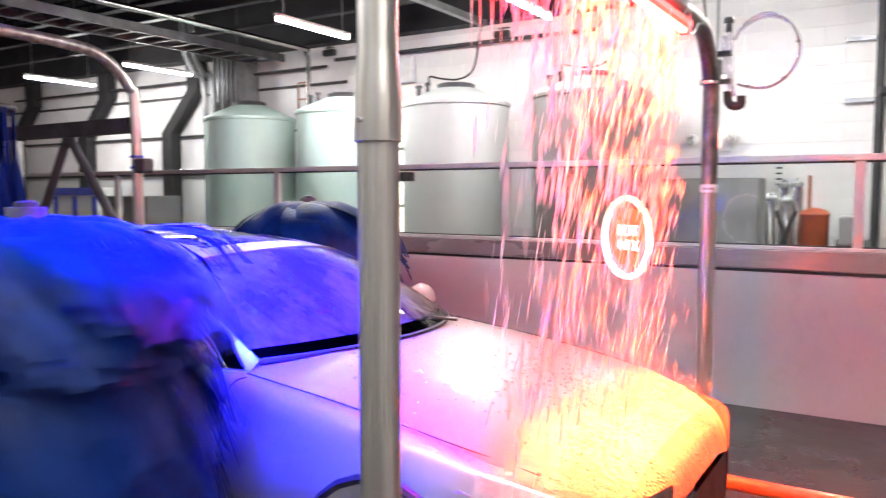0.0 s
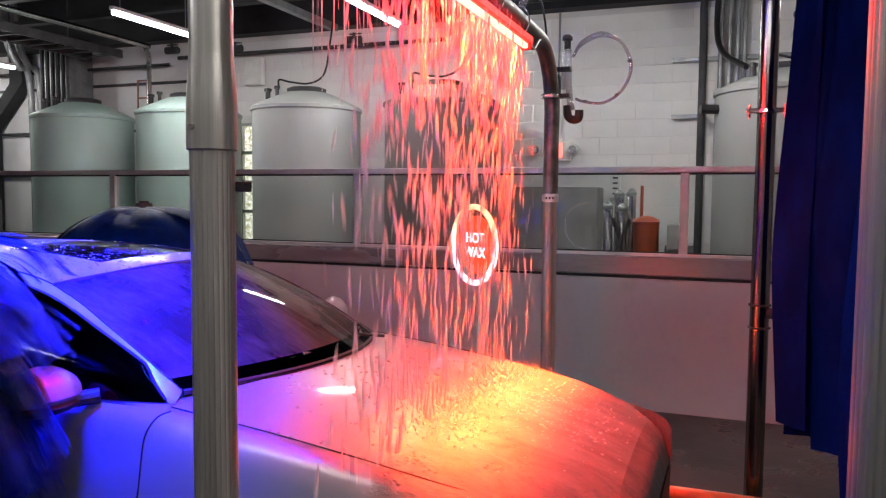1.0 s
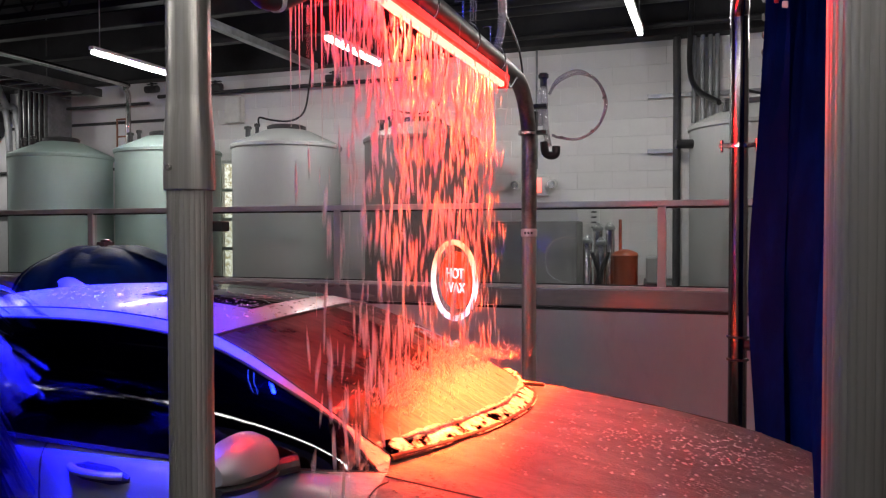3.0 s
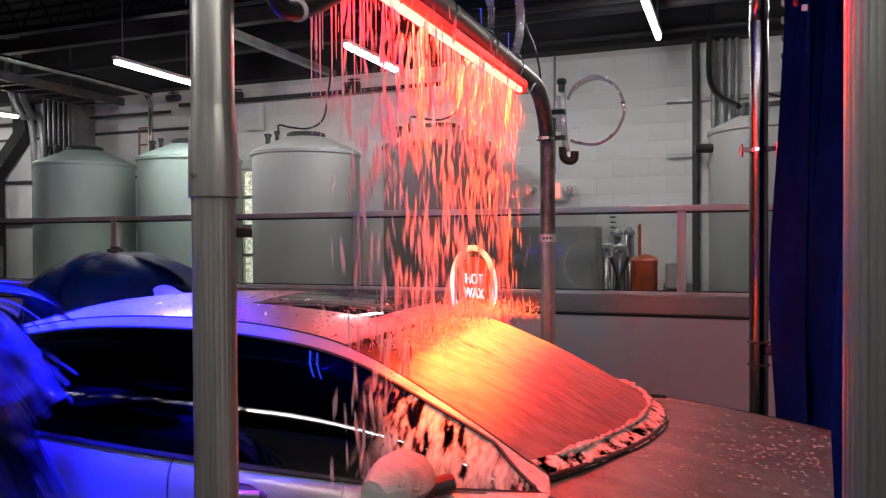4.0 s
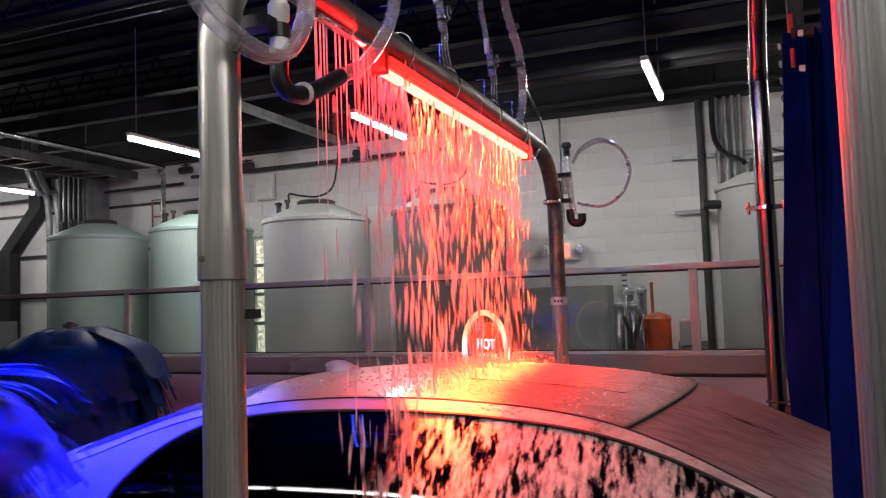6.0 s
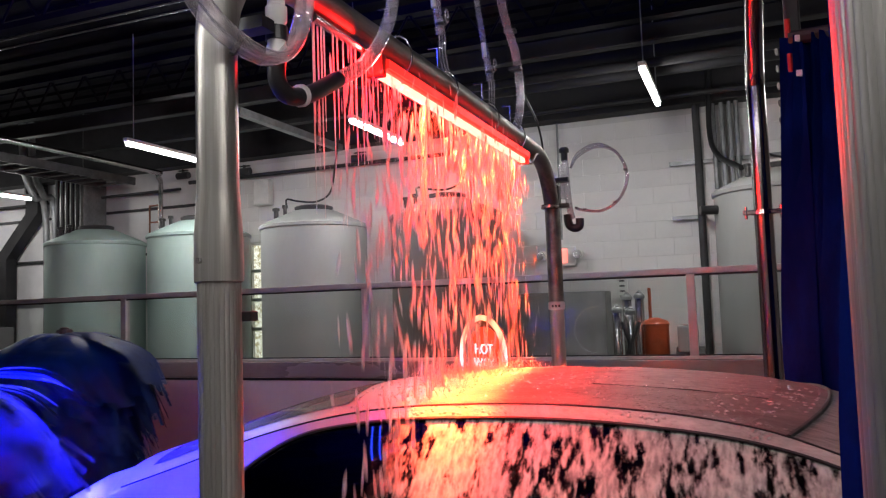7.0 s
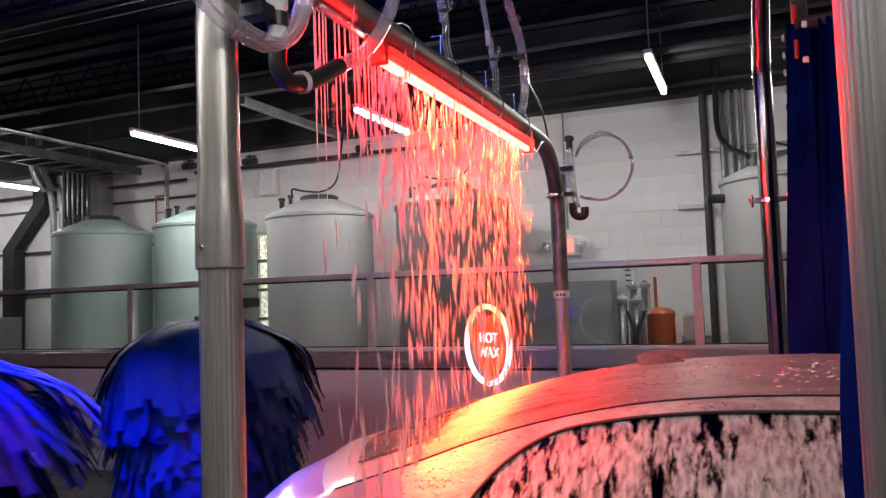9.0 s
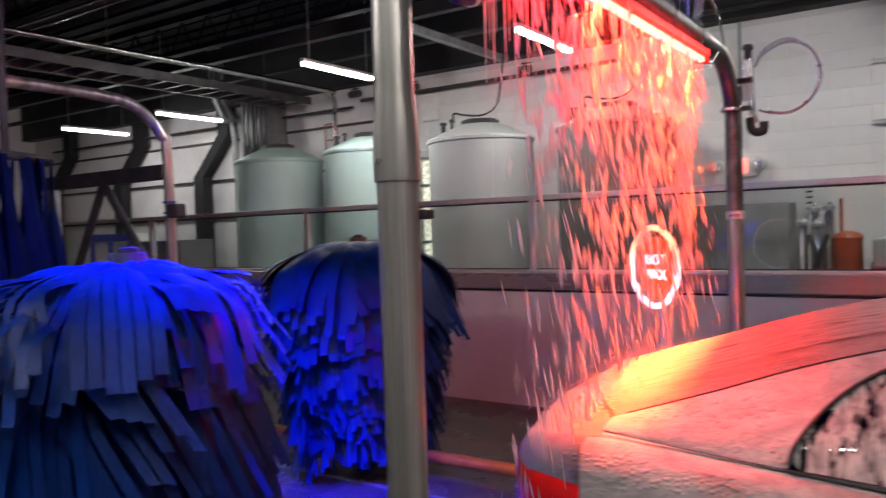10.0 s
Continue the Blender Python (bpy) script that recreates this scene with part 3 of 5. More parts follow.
# ---- plant room: tanks and machines ----
def tank(x, y, label, plastic, lid_turn=0.0, hose=True):
    t = thing("storage_tank", label, "tank", pose(x, y, 0, 0, 0, lid_turn), group="storage tanks")
    prof = [(0.63, 0.0), (0.645, 0.03), (0.645, 1.4)]
    prof += [(0.645, 2.69), (0.662, 2.70), (0.664, 2.735), (0.640, 2.755), (0.50, 2.82), (0.29, 2.915), (0.26, 2.925), (0.02, 2.93)]
    part("body", lathe(prof, sides=56), plastic, t, smooth=True)
    part("lid", lathe([(0.23, 2.93), (0.235, 2.975), (0.2, 2.99), (0.01, 2.995)], sides=32), DARKSTEEL, t, "dark screw lid", smooth=True)
    part("vent_cap", lathe([(0.03, 2.84), (0.03, 2.93), (0.045, 2.93), (0.045, 2.96), (0.01, 2.97)], (-0.36, -0.28), 14), BLACK, t)
    part("vent_cap", lathe([(0.022, 2.86), (0.022, 2.95), (0.035, 2.95), (0.035, 2.985), (0.01, 2.99)], (-0.22, -0.30), 14), BLACK, t)
    if hose:
        part("hose", tube([(-0.2, -0.3, 2.98), (-0.2, -0.28, 3.06), (-0.1, -0.2, 3.04), (0.1, -0.1, 3.03), (0.24, 0.0, 3.15), (0.26, 0.1, 3.5), (0.26, 0.2, 3.9)], 0.012, 8, 6), BLACK, t)
    return t


tank(-8.39, 8.1, "tall pale green-white plastic storage tank beside the insulated wall", TANKMAT, 20, False)
tank(-6.61, 8.1, "tall pale green-white plastic storage tank before the window", TANKMAT, 5, False)
tank(-4.87, 8.1, "tall grey-white plastic storage tank with black hose on its lid", TANKGREY, 0)
tank(-3.12, 8.1, "tall dark grey plastic storage tank with a dark lid", TANKDARK, -10)
t5 = tank(0.42, 8.1, "tall grey-white plastic storage tank with a black side outlet", TANKMID, 10)
part("outlet", tube([(-0.62, -0.1, 2.56), (-0.72, -0.12, 2.56), (-0.80, -0.13, 2.56)], 0.045, 12), BLACK, t5)

for x in (-0.2, -0.11, -0.03, 0.04):
    pipe_run([(x, 8.9, 2.9), (x, 8.9, 4.3)], 0.026, GALV, "grey conduit standing against the block wall")
pipe_run([(-0.38, 8.9, 0), (-0.38, 8.9, 3.4), (-0.385, 8.9, 3.75), (-0.36, 8.85, 4.2)], 0.042, DARKSTEEL, "dark grey standing drain pipe on the block wall")
pipe_run([(-0.38, 8.85, 2.66), (-0.2, 8.3, 2.62), (-0.2, 8.0, 2.6)], 0.03, BLACK, "short black pipe to the tank outlet")
pipe_run([(-0.22, 8.75, 4.2), (-0.24, 8.7, 3.5), (-0.16, 8.5, 3.2), (0.06, 8.2, 3.0)], 0.03, BLACK, "black hose hanging down to the tank lid", "hose", 6)
for z, xa, xb in ((3.23, -0.70, 0.9), (2.61, -0.70, -0.42)):
    s = boxed(xa, xb, BACK - 0.06, BACK - 0.018, z - 0.022, z + 0.022)
    tagged(part("strut_channel", s, GALV), "grey steel strut channel screwed to the block wall", "bracket")
pipe_run([(-1.98, 8.96, 2.45), (-1.98, 8.96, 3.9)], 0.014, GALV, "thin grey conduit on the block wall", "conduit")

box1 = thing("junction_box", "white plastic junction box under the wall pipe", "electrical box")
part("case", boxed(-6.32, -6.05, BACK - 0.12, BACK - 0.018, 3.2, 3.56, bevel=0.012), WHITEPVC, box1)
part("cover", boxed(-6.30, -6.07, BACK - 0.132, BACK - 0.121, 3.22, 3.54, bevel=0.004), WHITEPVC, box1)
for x, z in ((-6.4, 3.68), (-7.46, 3.72), (-4.6, 3.68)):
    v = thing("pipe_valve", "dark pipe valve with a lever under the roof", "valve")
    part("body", tube([(x - 0.1, 8.8, z), (x + 0.1, 8.8, z)], 0.05, 12), DARKSTEEL, v)
    part("lever", boxed(x - 0.02, x + 0.14, 8.72, 8.75, z + 0.05, z + 0.065), BLACK, v)
    part("stem", tube([(x, 8.8, z), (x, 8.8, z + 0.09)], 0.02, 8), DARKSTEEL, v)

cab = thing("grey_cabinet", "plain grey equipment cabinet against the block wall", "cabinet")
part("body", boxed(-2.45, -1.43, 8.55, 8.95, 0, 1.82, bevel=0.01), surface("grey_enamel", (0.30, 0.30, 0.30), 0.4), cab)
part("door", boxed(-2.43, -1.95, 8.535, 8.549, 0.05, 1.79, bevel=0.004), bpy.data.materials["grey_enamel"], cab)
part("door", boxed(-1.93, -1.45, 8.535, 8.549, 0.05, 1.79, bevel=0.004), bpy.data.materials["grey_enamel"], cab)

ex = thing("exit_sign", "lit red emergency sign with two white spot heads", "sign")
part("body", boxed(-2.08, -1.82, BACK - 0.06, BACK - 0.018, 2.13, 2.36, bevel=0.01), WHITEPVC, ex)
part("legend", boxed(-1.99, -1.92, BACK - 0.07, BACK - 0.061, 2.17, 2.34), EXITRED, ex)
for x in (-2.23, -1.79):
    part("spot_head", tube([(x, BACK - 0.03, 2.27), (x, BACK - 0.13, 2.26)], 0.06, 14), WHITEPVC, ex)
    part("spot_lens", tube([(x, BACK - 0.131, 2.26), (x, BACK - 0.138, 2.26)], 0.045, 14), CHROME, ex)

# pumps: bundle of steel filter cylinders and an orange drum
fl = thing("filter_unit", "cluster of upright steel filter cylinders on a stand", "pump")
for x, y, z0, z1 in ((-1.16, 7.55, 0.9, 1.62), (-1.08, 7.72, 0.9, 1.74), (-0.96, 7.72, 0.9, 1.75), (-1.02, 7.5, 0.9, 1.6)):
    part("cylinder", lathe([(0.045, z0), (0.045, z1), (0.03, z1 + 0.03)], (x, y), 16), CHROME, fl, smooth=True)
    part("cap", lathe([(0.055, z1 - 0.03), (0.055, z1), (0.01, z1 + 0.05)], (x, y), 14), GALV, fl)
part("stand", boxed(-1.22, -0.86, 7.42, 7.82, 0, 0.9, bevel=0.01), DARKSTEEL, fl)
part("hose", tube([(-1.1, 7.45, 1.5), (-1.03, 7.42, 1.3), (-1.06, 7.42, 1.15), (-1.04, 7.44, 0.92)], 0.022, 8, 5), BLACK, fl)
part("hose", tube([(-0.94, 7.45, 1.5), (-1.0, 7.42, 1.33), (-1.02, 7.42, 1.15), (-1.0, 7.44, 0.92)], 0.022, 8, 5), BLACK, fl)
drum = thing("orange_drum", "orange plastic drum with a pipe on top", "drum")
ORANGE = surface("orange_plastic", (0.36, 0.075, 0.025), 0.35, 0.0, 0.35, 5.0)
part("body", lathe([(0.105, 0.88), (0.12, 0.92), (0.12, 1.44), (0.13, 1.47), (0.11, 1.5), (0.03, 1.53)], (-0.80, 7.6), 24), ORANGE, drum, smooth=True)
part("pipe", tube([(-0.85, 7.62, 1.5), (-0.85, 7.62, 1.82)], 0.016, 10), ORANGE, drum)
part("stand", boxed(-0.85, -0.5, 7.45, 7.8, 0, 0.88, bevel=0.01), DARKSTEEL, drum)
pump = thing("pump_motor", "dark grey pump motor with a white housing", "pump")
part("motor", tube([(-0.62, 7.62, 1.12), (-0.36, 7.62, 1.12)], 0.13, 18), DARKSTEEL, pump)
part("housing", boxed(-0.6, -0.42, 7.5, 7.74, 1.2, 1.46, bevel=0.02), surface("grey_casting", (0.3, 0.3, 0.3), 0.5), pump)
part("stand", boxed(-0.48, -0.3, 7.48, 7.76, 0, 1.0), DARKSTEEL, pump)
gauge = thing("wall_gauge", "white dial strip on the block wall", "gauge")
part("plate", boxed(-1.36, -1.24, BACK - 0.05, BACK - 0.018, 1.7, 1.98, bevel=0.004), WHITEPVC, gauge)
for i in range(4):
    part("mark", boxed(-1.33, -1.27, BACK - 0.056, BACK - 0.051, 1.74 + i * 0.06, 1.76 + i * 0.06), DARKSTEEL, gauge)
blue_frame = thing("blue_cabinet", "pale cabinet with a blue painted frame", "cabinet")
part("body", boxed(-12.6, -11.4, 7.6, 8.1, 0, 1.75, bevel=0.01), WHITEPVC, blue_frame)
BLUEPAINT = surface("blue_enamel", (0.05, 0.07, 0.5), 0.4)
for xa, xb, za, zb in ((-12.6, -11.4, 1.62, 1.75), (-12.6, -12.48, 0, 1.61), (-11.52, -11.4, 0, 1.61), (-12.06, -11.94, 0, 1.61)):
    part("frame", boxed(xa, xb, 7.58, 7.598, za, zb), BLUEPAINT, blue_frame)
crate = thing("grey_crate", "grey machine cabinet standing behind the glazing", "machine")
part("body", boxed(-10.4, -9.35, 7.0, 7.6, 0, 1.62, bevel=0.015), surface("dull_grey_metal", (0.2, 0.2, 0.21), 0.5), crate)
part("cover", boxed(-10.2, -9.9, 6.98, 6.998, 1.2, 1.5, bevel=0.003), DARKSTEEL, crate)
# concrete blocks of the back wall, each with its joints
def block_wall():
    me_full = bpy.data.meshes.new("block")
    bm = boxed(-0.1985, 0.1985, -0.008, 0.0, -0.0985, 0.0985, bevel=0.0)
    for v in bm.verts:
        if v.co.y < -0.004:
            v.co.x *= 0.995
            v.co.z *= 0.988
    bm.to_mesh(me_full)
    bm.free()
    me_full.materials.append(BLOCK)
    for row in range(6, 19):
        z = 0.1 + row * 0.2
        for col in range(20):
            x = -7.1 + col * 0.4 + (0.2 if row % 2 else 0)
            if x + 0.2 > WX0 and x - 0.2 < WX1 and z + 0.1 > WZ0 and z - 0.1 < WZ1:
                continue
            ob = new("block", me_full)
            ob.parent = wall_block
            ob.location = (x, BACK + 0.0205, z)


block_wall()

# ---- the wash lane ----
AX = -1.055          # the wax arch stands in this plane


def wax_arch():
    arch = thing("wax_arch", "brushed stainless steel tube arch over the wash lane", "arch")
    y0, y1, top, r, q = 1.365, 4.566, 2.575, 0.25, 0.37
    near = [(AX, y0, 1.90), (AX, y0, top - r)] + [(AX, y0 + r - r * math.cos(a), top - r + r * math.sin(a)) for a in (math.pi / 2 * k / 8 for k in range(1, 9))]
    far = [(AX, y1 - q + q * math.sin(a), top - q + q * math.cos(a)) for a in (math.pi / 2 * k / 8 for k in range(0, 9))] + [(AX, y1, 1.72)]
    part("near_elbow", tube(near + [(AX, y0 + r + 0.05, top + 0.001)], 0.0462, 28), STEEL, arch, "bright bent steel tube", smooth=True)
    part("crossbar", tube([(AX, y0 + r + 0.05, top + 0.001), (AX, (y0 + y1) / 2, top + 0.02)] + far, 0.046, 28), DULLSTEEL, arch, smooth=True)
    part("near_post", fluted([(AX, y0, 0.0), (AX, y0, 1.80)], 0.047), STEEL, arch, "fluted brushed steel post", smooth=True)
    part("sleeve", lathe([(0.0500, 1.787), (0.0530, 1.789), (0.0535, 1.80), (0.0528, 1.885), (0.0500, 1.93), (0.0466, 1.985)], (AX, y0), 32), STEEL, arch, "swaged sleeve joining the tubes", smooth=True)
    part("bolt", tube([(AX - 0.008, y0 - 0.050, 1.833), (AX - 0.009, y0 - 0.060, 1.833)], 0.0065, 8), CHROME, arch)
    part("clip", boxed(AX + 0.028, AX + 0.062, y0 + 0.025, y0 + 0.055, 1.70, 1.722, bevel=0.003), BLACK, arch, "small black plastic clip")
    part("far_post", tube([(AX, y1, 0.0), (AX, y1, 1.73)], 0.044, 24), STEEL, arch, smooth=True)
    part("clamp", lathe([(0.047, 1.67), (0.05, 1.675), (0.05, 1.71), (0.047, 1.715)], (AX, y1), 24), WHITEPVC, arch, "pale hose clamp")
    for dx in (-0.02, 0.0, 0.02):
        part("clamp_slot", boxed(AX + dx + 0.008 - 0.005, AX + dx + 0.008 + 0.005, y1 - 0.054, y1 - 0.048, 1.685, 1.699), BLACK, arch)
    part("base_plate", boxed(AX - 0.1, AX + 0.1, y0 - 0.1, y0 + 0.1, 0.001, 0.015), STEEL, arch)
    part("base_plate", boxed(AX - 0.1, AX + 0.1, y1 - 0.1, y1 + 0.1, 0.001, 0.015), STEEL, arch)
    part("collar", lathe([(0.05, 2.28), (0.054, 2.285), (0.054, 2.30), (0.05, 2.305)], (AX, y1 - 0.06), 20), CHROME, arch)
    # spray pipe with drilled holes under the crossbar
    part("spray_pipe", tube([(AX + 0.02, 1.75, 2.515), (AX + 0.02, 3.95, 2.515)], 0.014, 10), CHROME, arch)
    for y in (2.3, 2.75, 3.3, 3.75):
        part("hook", tube([(AX - 0.01, y, 2.62), (AX - 0.01, y, 2.74), (AX - 0.05, y, 2.742)], 0.004, 6), CHROME, arch)
        part("strap", tube([(AX + 0.056 * math.cos(a), y + 0.04, 2.58 + 0.075 * math.sin(a)) for a in (2 * math.pi * k / 14 for k in range(14))], 0.004, 6, closed=True), CHROME, arch)
    return arch


def led_bar():
    bar = thing("led_light_bar", "lit red LED light bar strapped under the arch", "light")
    x, z = AX + 0.035, 2.452
    part("housing", boxed(x - 0.028, x + 0.028, 2.09, 3.83, z + 0.016, z + 0.05, bevel=0.006), REDCASE, bar, "glowing red translucent housing")
    part("back_strip", boxed(x + 0.029, x + 0.036, 2.12, 3.81, z + 0.018, z + 0.045), REDCASE, bar)
    for a, b in ((2.12, 2.265), (2.285, 2.765), (2.785, 3.27), (3.285, 3.70), (3.71, 3.80)):
        part("led_strip", boxed(x - 0.012, x + 0.014, a, b, z - 0.010, z + 0.0155, bevel=0.006), REDGLOW, bar, "glowing red LED strip")
    for y in (2.10, 3.815):
        part("end_cap", boxed(x - 0.03, x + 0.03, y - 0.015, y + 0.015, z - 0.014, z + 0.055, bevel=0.004), REDPLASTIC, bar)
    part("cable", tube([(x, 3.83, z + 0.03), (x + 0.01, 3.93, z + 0.01), (x, 4.1, z + 0.09), (x - 0.01, 4.30, 2.57), (x - 0.01, 4.20, 2.73), (x, 3.96, 2.80), (x, 3.84, 2.84)], 0.006, 8, 6), BLACK, bar)
    return bar


def near_hoses():
    h = thing("injector_near", "clear hose loop with white valve and black elbow fittings", "hose")
    # loop round the post head
    loop = [(AX + 0.068 + 0.01 * math.sin(3 * a), 1.385 + 0.225 * math.cos(a), 2.475 + 0.185 * math.sin(a)) for a in (math.radians(120 + 270 * k / 16) for k in range(17))]
    part("clear_hose", tube(loop, 0.0145, 12, 3), HOSE, h, "clear vinyl hose loop", smooth=True)
    part("clear_hose", tube([(p[0] + 0.012, p[1] + 0.02, p[2] + 0.012) for p in loop], 0.0145, 12, 3), HOSE, h, "clear vinyl hose loop", smooth=True)
    for k in (3, 8):
        q = loop[k]
        part("cable_tie", tube([(q[0] - 0.004, q[1], q[2] - 0.02), (q[0] + 0.008, q[1] + 0.02, q[2] + 0.022)], 0.007, 6), BLACK, h)
    vx, vy = AX + 0.03, 1.56
    part("valve_body", lathe([(0.026, 2.335), (0.026, 2.37), (0.023, 2.375), (0.023, 2.43), (0.027, 2.435), (0.027, 2.47), (0.022, 2.475), (0.022, 2.56), (0.027, 2.565), (0.027, 2.6)], (vx, vy), 18), WHITEPVC, h, "white plastic check valve", smooth=True)
    part("valve_ring", lathe([(0.0275, 2.385), (0.0275, 2.42)], (vx, vy), 18), BLACK, h)
    for z in (2.49, 2.53):
        part("marking", boxed(vx - 0.012, vx + 0.012, vy - 0.0265, vy - 0.0235, z, z + 0.018), BLACK, h)
    part("elbow", tube([(vx, vy, 2.34), (vx, vy, 2.285), (vx + 0.01, vy + 0.035, 2.255), (vx + 0.02, vy + 0.12, 2.28), (vx + 0.03, vy + 0.25, 2.352)], 0.023, 14, 5), BLACK, h, "black elbow fitting", smooth=True)
    part("band", tube([(vx + 0.014, vy + 0.075, 2.264), (vx + 0.0155, vy + 0.088, 2.268)], 0.029, 14), WHITEPVC, h)
    part("clear_hose", tube([(vx + 0.029, vy + 0.24, 2.346), (vx + 0.04, vy + 0.37, 2.42), (vx + 0.045, vy + 0.49, 2.53), (vx + 0.045, vy + 0.58, 2.66), (vx + 0.04, vy + 0.60, 2.80), (vx + 0.03, vy + 0.54, 2.95)], 0.021, 14, 6), HOSE, h, "thick clear hose", smooth=True)
    part("bracket", boxed(AX - 0.03, vx + 0.02, vy - 0.09, vy - 0.04, 2.39, 2.42), BLACK, h)
    part("post_clamp", lathe([(0.053, 2.46), (0.056, 2.465), (0.056, 2.49), (0.053, 2.495)], (AX, 1.40), 20), BLACK, h)
    return h


def injector(y, dx, z, length, label):
    """A hanging injector valve with its small clear tubes, over the arch."""
    h = thing("wax_injector", label, "valve", group="wax injectors")
    x = AX + dx
    part("body", tube([(x, y, z), (x - 0.01, y, z + 0.10), (x - 0.02, y - 0.005, z + length)], 0.017, 12), HOSE, h, smooth=True)
    part("cap", tube([(x - 0.012, y - 0.03, z + 0.10), (x - 0.014, y - 0.03, z + 0.17)], 0.011, 10), WHITEPVC, h)
    part("curl", tube([(x + 0.02, y + 0.03 + 0.02 * math.cos(a), z + 0.08 + 0.025 * math.sin(a)) for a in (math.radians(30 * k) for k in range(11))] + [(x, y, z + 0.02)], 0.004, 6, 3), HOSE, h)
    for o in (-0.012, 0.0, 0.012):
        part("clear_tube", tube([(x + o, y, z + 0.06), (x + o + 0.005, y + 0.01, z - 0.02), (x + o, y + 0.02, z - 0.08), (AX + 0.01 + o, y + 0.05, 2.615)], 0.004, 6, 5), HOSE, h)
    part("tie", tube([(x, y, z + 0.03), (x, y, z + 0.042)], 0.02, 10), BLACK, h)
    part("feed", tube([(x - 0.02, y - 0.005, z + length), (x - 0.05, y - 0.02, z + length + 0.35), (x - 0.05, y - 0.05, 4.25)], 0.014, 8, 4), HOSE, h)
    return h


def flow_fitting():
    """The dosing fitting with a clear hose loop beside the far post."""
    h = thing("dosing_fitting", "purple-clear dosing fitting with a hose loop on the far post", "fitting")
    x, y = -0.99, 4.70
    part("clear_body", tube([(x, y, 2.60), (x + 0.005, y, 2.45), (x + 0.015, y, 2.30), (x + 0.03, y, 2.23)], 0.020, 14, 4), HOSE, h, smooth=True)
    part("clear_body", tube([(x - 0.03, y, 2.58), (x - 0.025, y, 2.36)], 0.014, 12), HOSE, h, smooth=True)
    part("cap", lathe([(0.022, 2.60), (0.022, 2.65), (0.032, 2.655), (0.032, 2.675), (0.024, 2.685)], (x - 0.005, y), 16), BLACK, h)
    part("elbow", tube([(x + 0.0, y, 2.26), (x + 0.005, y, 2.20), (x + 0.03, y, 2.175), (x + 0.07, y, 2.18), (x + 0.075, y, 2.23)], 0.026, 12, 4), BLACK, h, smooth=True)
    for z in (2.47, 2.31):
        part("bracket", boxed(AX + 0.0, x + 0.03, y - 0.09, y - 0.03, z - 0.012, z + 0.012), BLACK, h)
    part("valve", boxed(x - 0.075, x - 0.045, y - 0.03, y + 0.03, 2.33, 2.45, bevel=0.008), BLACK, h)
    for o in (0.0, 0.018):
        ring = [(x + 0.03, y, 2.55), (x + 0.08, y, 2.62 + o), (x + 0.20, y + 0.01, 2.67 + o), (x + 0.32, y, 2.62), (x + 0.375 + o * 0.4, y, 2.48), (x + 0.33, y, 2.34), (x + 0.22, y, 2.27), (x + 0.10, y, 2.28), (x + 0.05, y, 2.30)]
        part("clear_hose", tube(ring, 0.0085, 10, 5), HOSE, h, "clear hose loop", smooth=True)
    for q in ((x + 0.37, y, 2.51), (x + 0.30, y, 2.315), (x + 0.11, y, 2.283)):
        part("tie", boxed(q[0] - 0.012, q[0] + 0.012, q[1] - 0.012, q[1] + 0.012, q[2] - 0.006, q[2] + 0.006), BLACK, h)
    return h


def wax_sign():
    """The round lit sign on its pole, turned half towards the walkway."""
    s = thing("wax_sign", "round lit sign reading HOT WAX on a pole", "sign", pose(-1.485, 4.40, 1.405, 0, 0, -36))
    n = 48
    part("ring_tube", tube([(0.222 * math.cos(a), 0, 0.232 * math.sin(a)) for a in (2 * math.pi * k / n for k in range(n))], 0.0165, 12, closed=True), RINGGLOW, s, "glowing white ring tube", smooth=True)
    face = bmesh.new()
    add_tube(face, [(0, 0.012, 0), (0, 0.024, 0)], 0.175, 40)
    part("face", face, SIGNRED, s, "backlit red disc", smooth=False)
    plate = bmesh.new()
    add_tube(plate, [(0, 0.026, 0), (0, 0.034, 0)], 0.232, 40)
    part("back_plate", plate, surface("clear_grey_acrylic", (0.25, 0.12, 0.10), 0.2), s)
    for words, z in (("HOT", 0.012), ("WAX", -0.075)):
        curve = bpy.data.curves.new("letters", "FONT")
        curve.body, curve.size, curve.align_x, curve.extrude = words, 0.088, "CENTER", 0.003
        ob = new("letters", curve)
        me = bpy.data.meshes.new_from_object(ob)
        bpy.data.objects.remove(ob)
        me.materials.append(SIGNTEXT)
        text = new("letters", me)
        text.parent = s
        text.matrix_basis = pose(0, 0.008, z, 90, 0, 0)
        tagged(text, "white letters " + words)
    part("pole", tube([(0.02, 0.06, -1.405), (0.02, 0.06, 0.0)], 0.03, 14), WHITEPVC, s, "pale plastic pole", smooth=True)
    part("bracket", boxed(-0.01, 0.05, 0.034, 0.062, -0.06, 0.06), GALV, s)
    return s


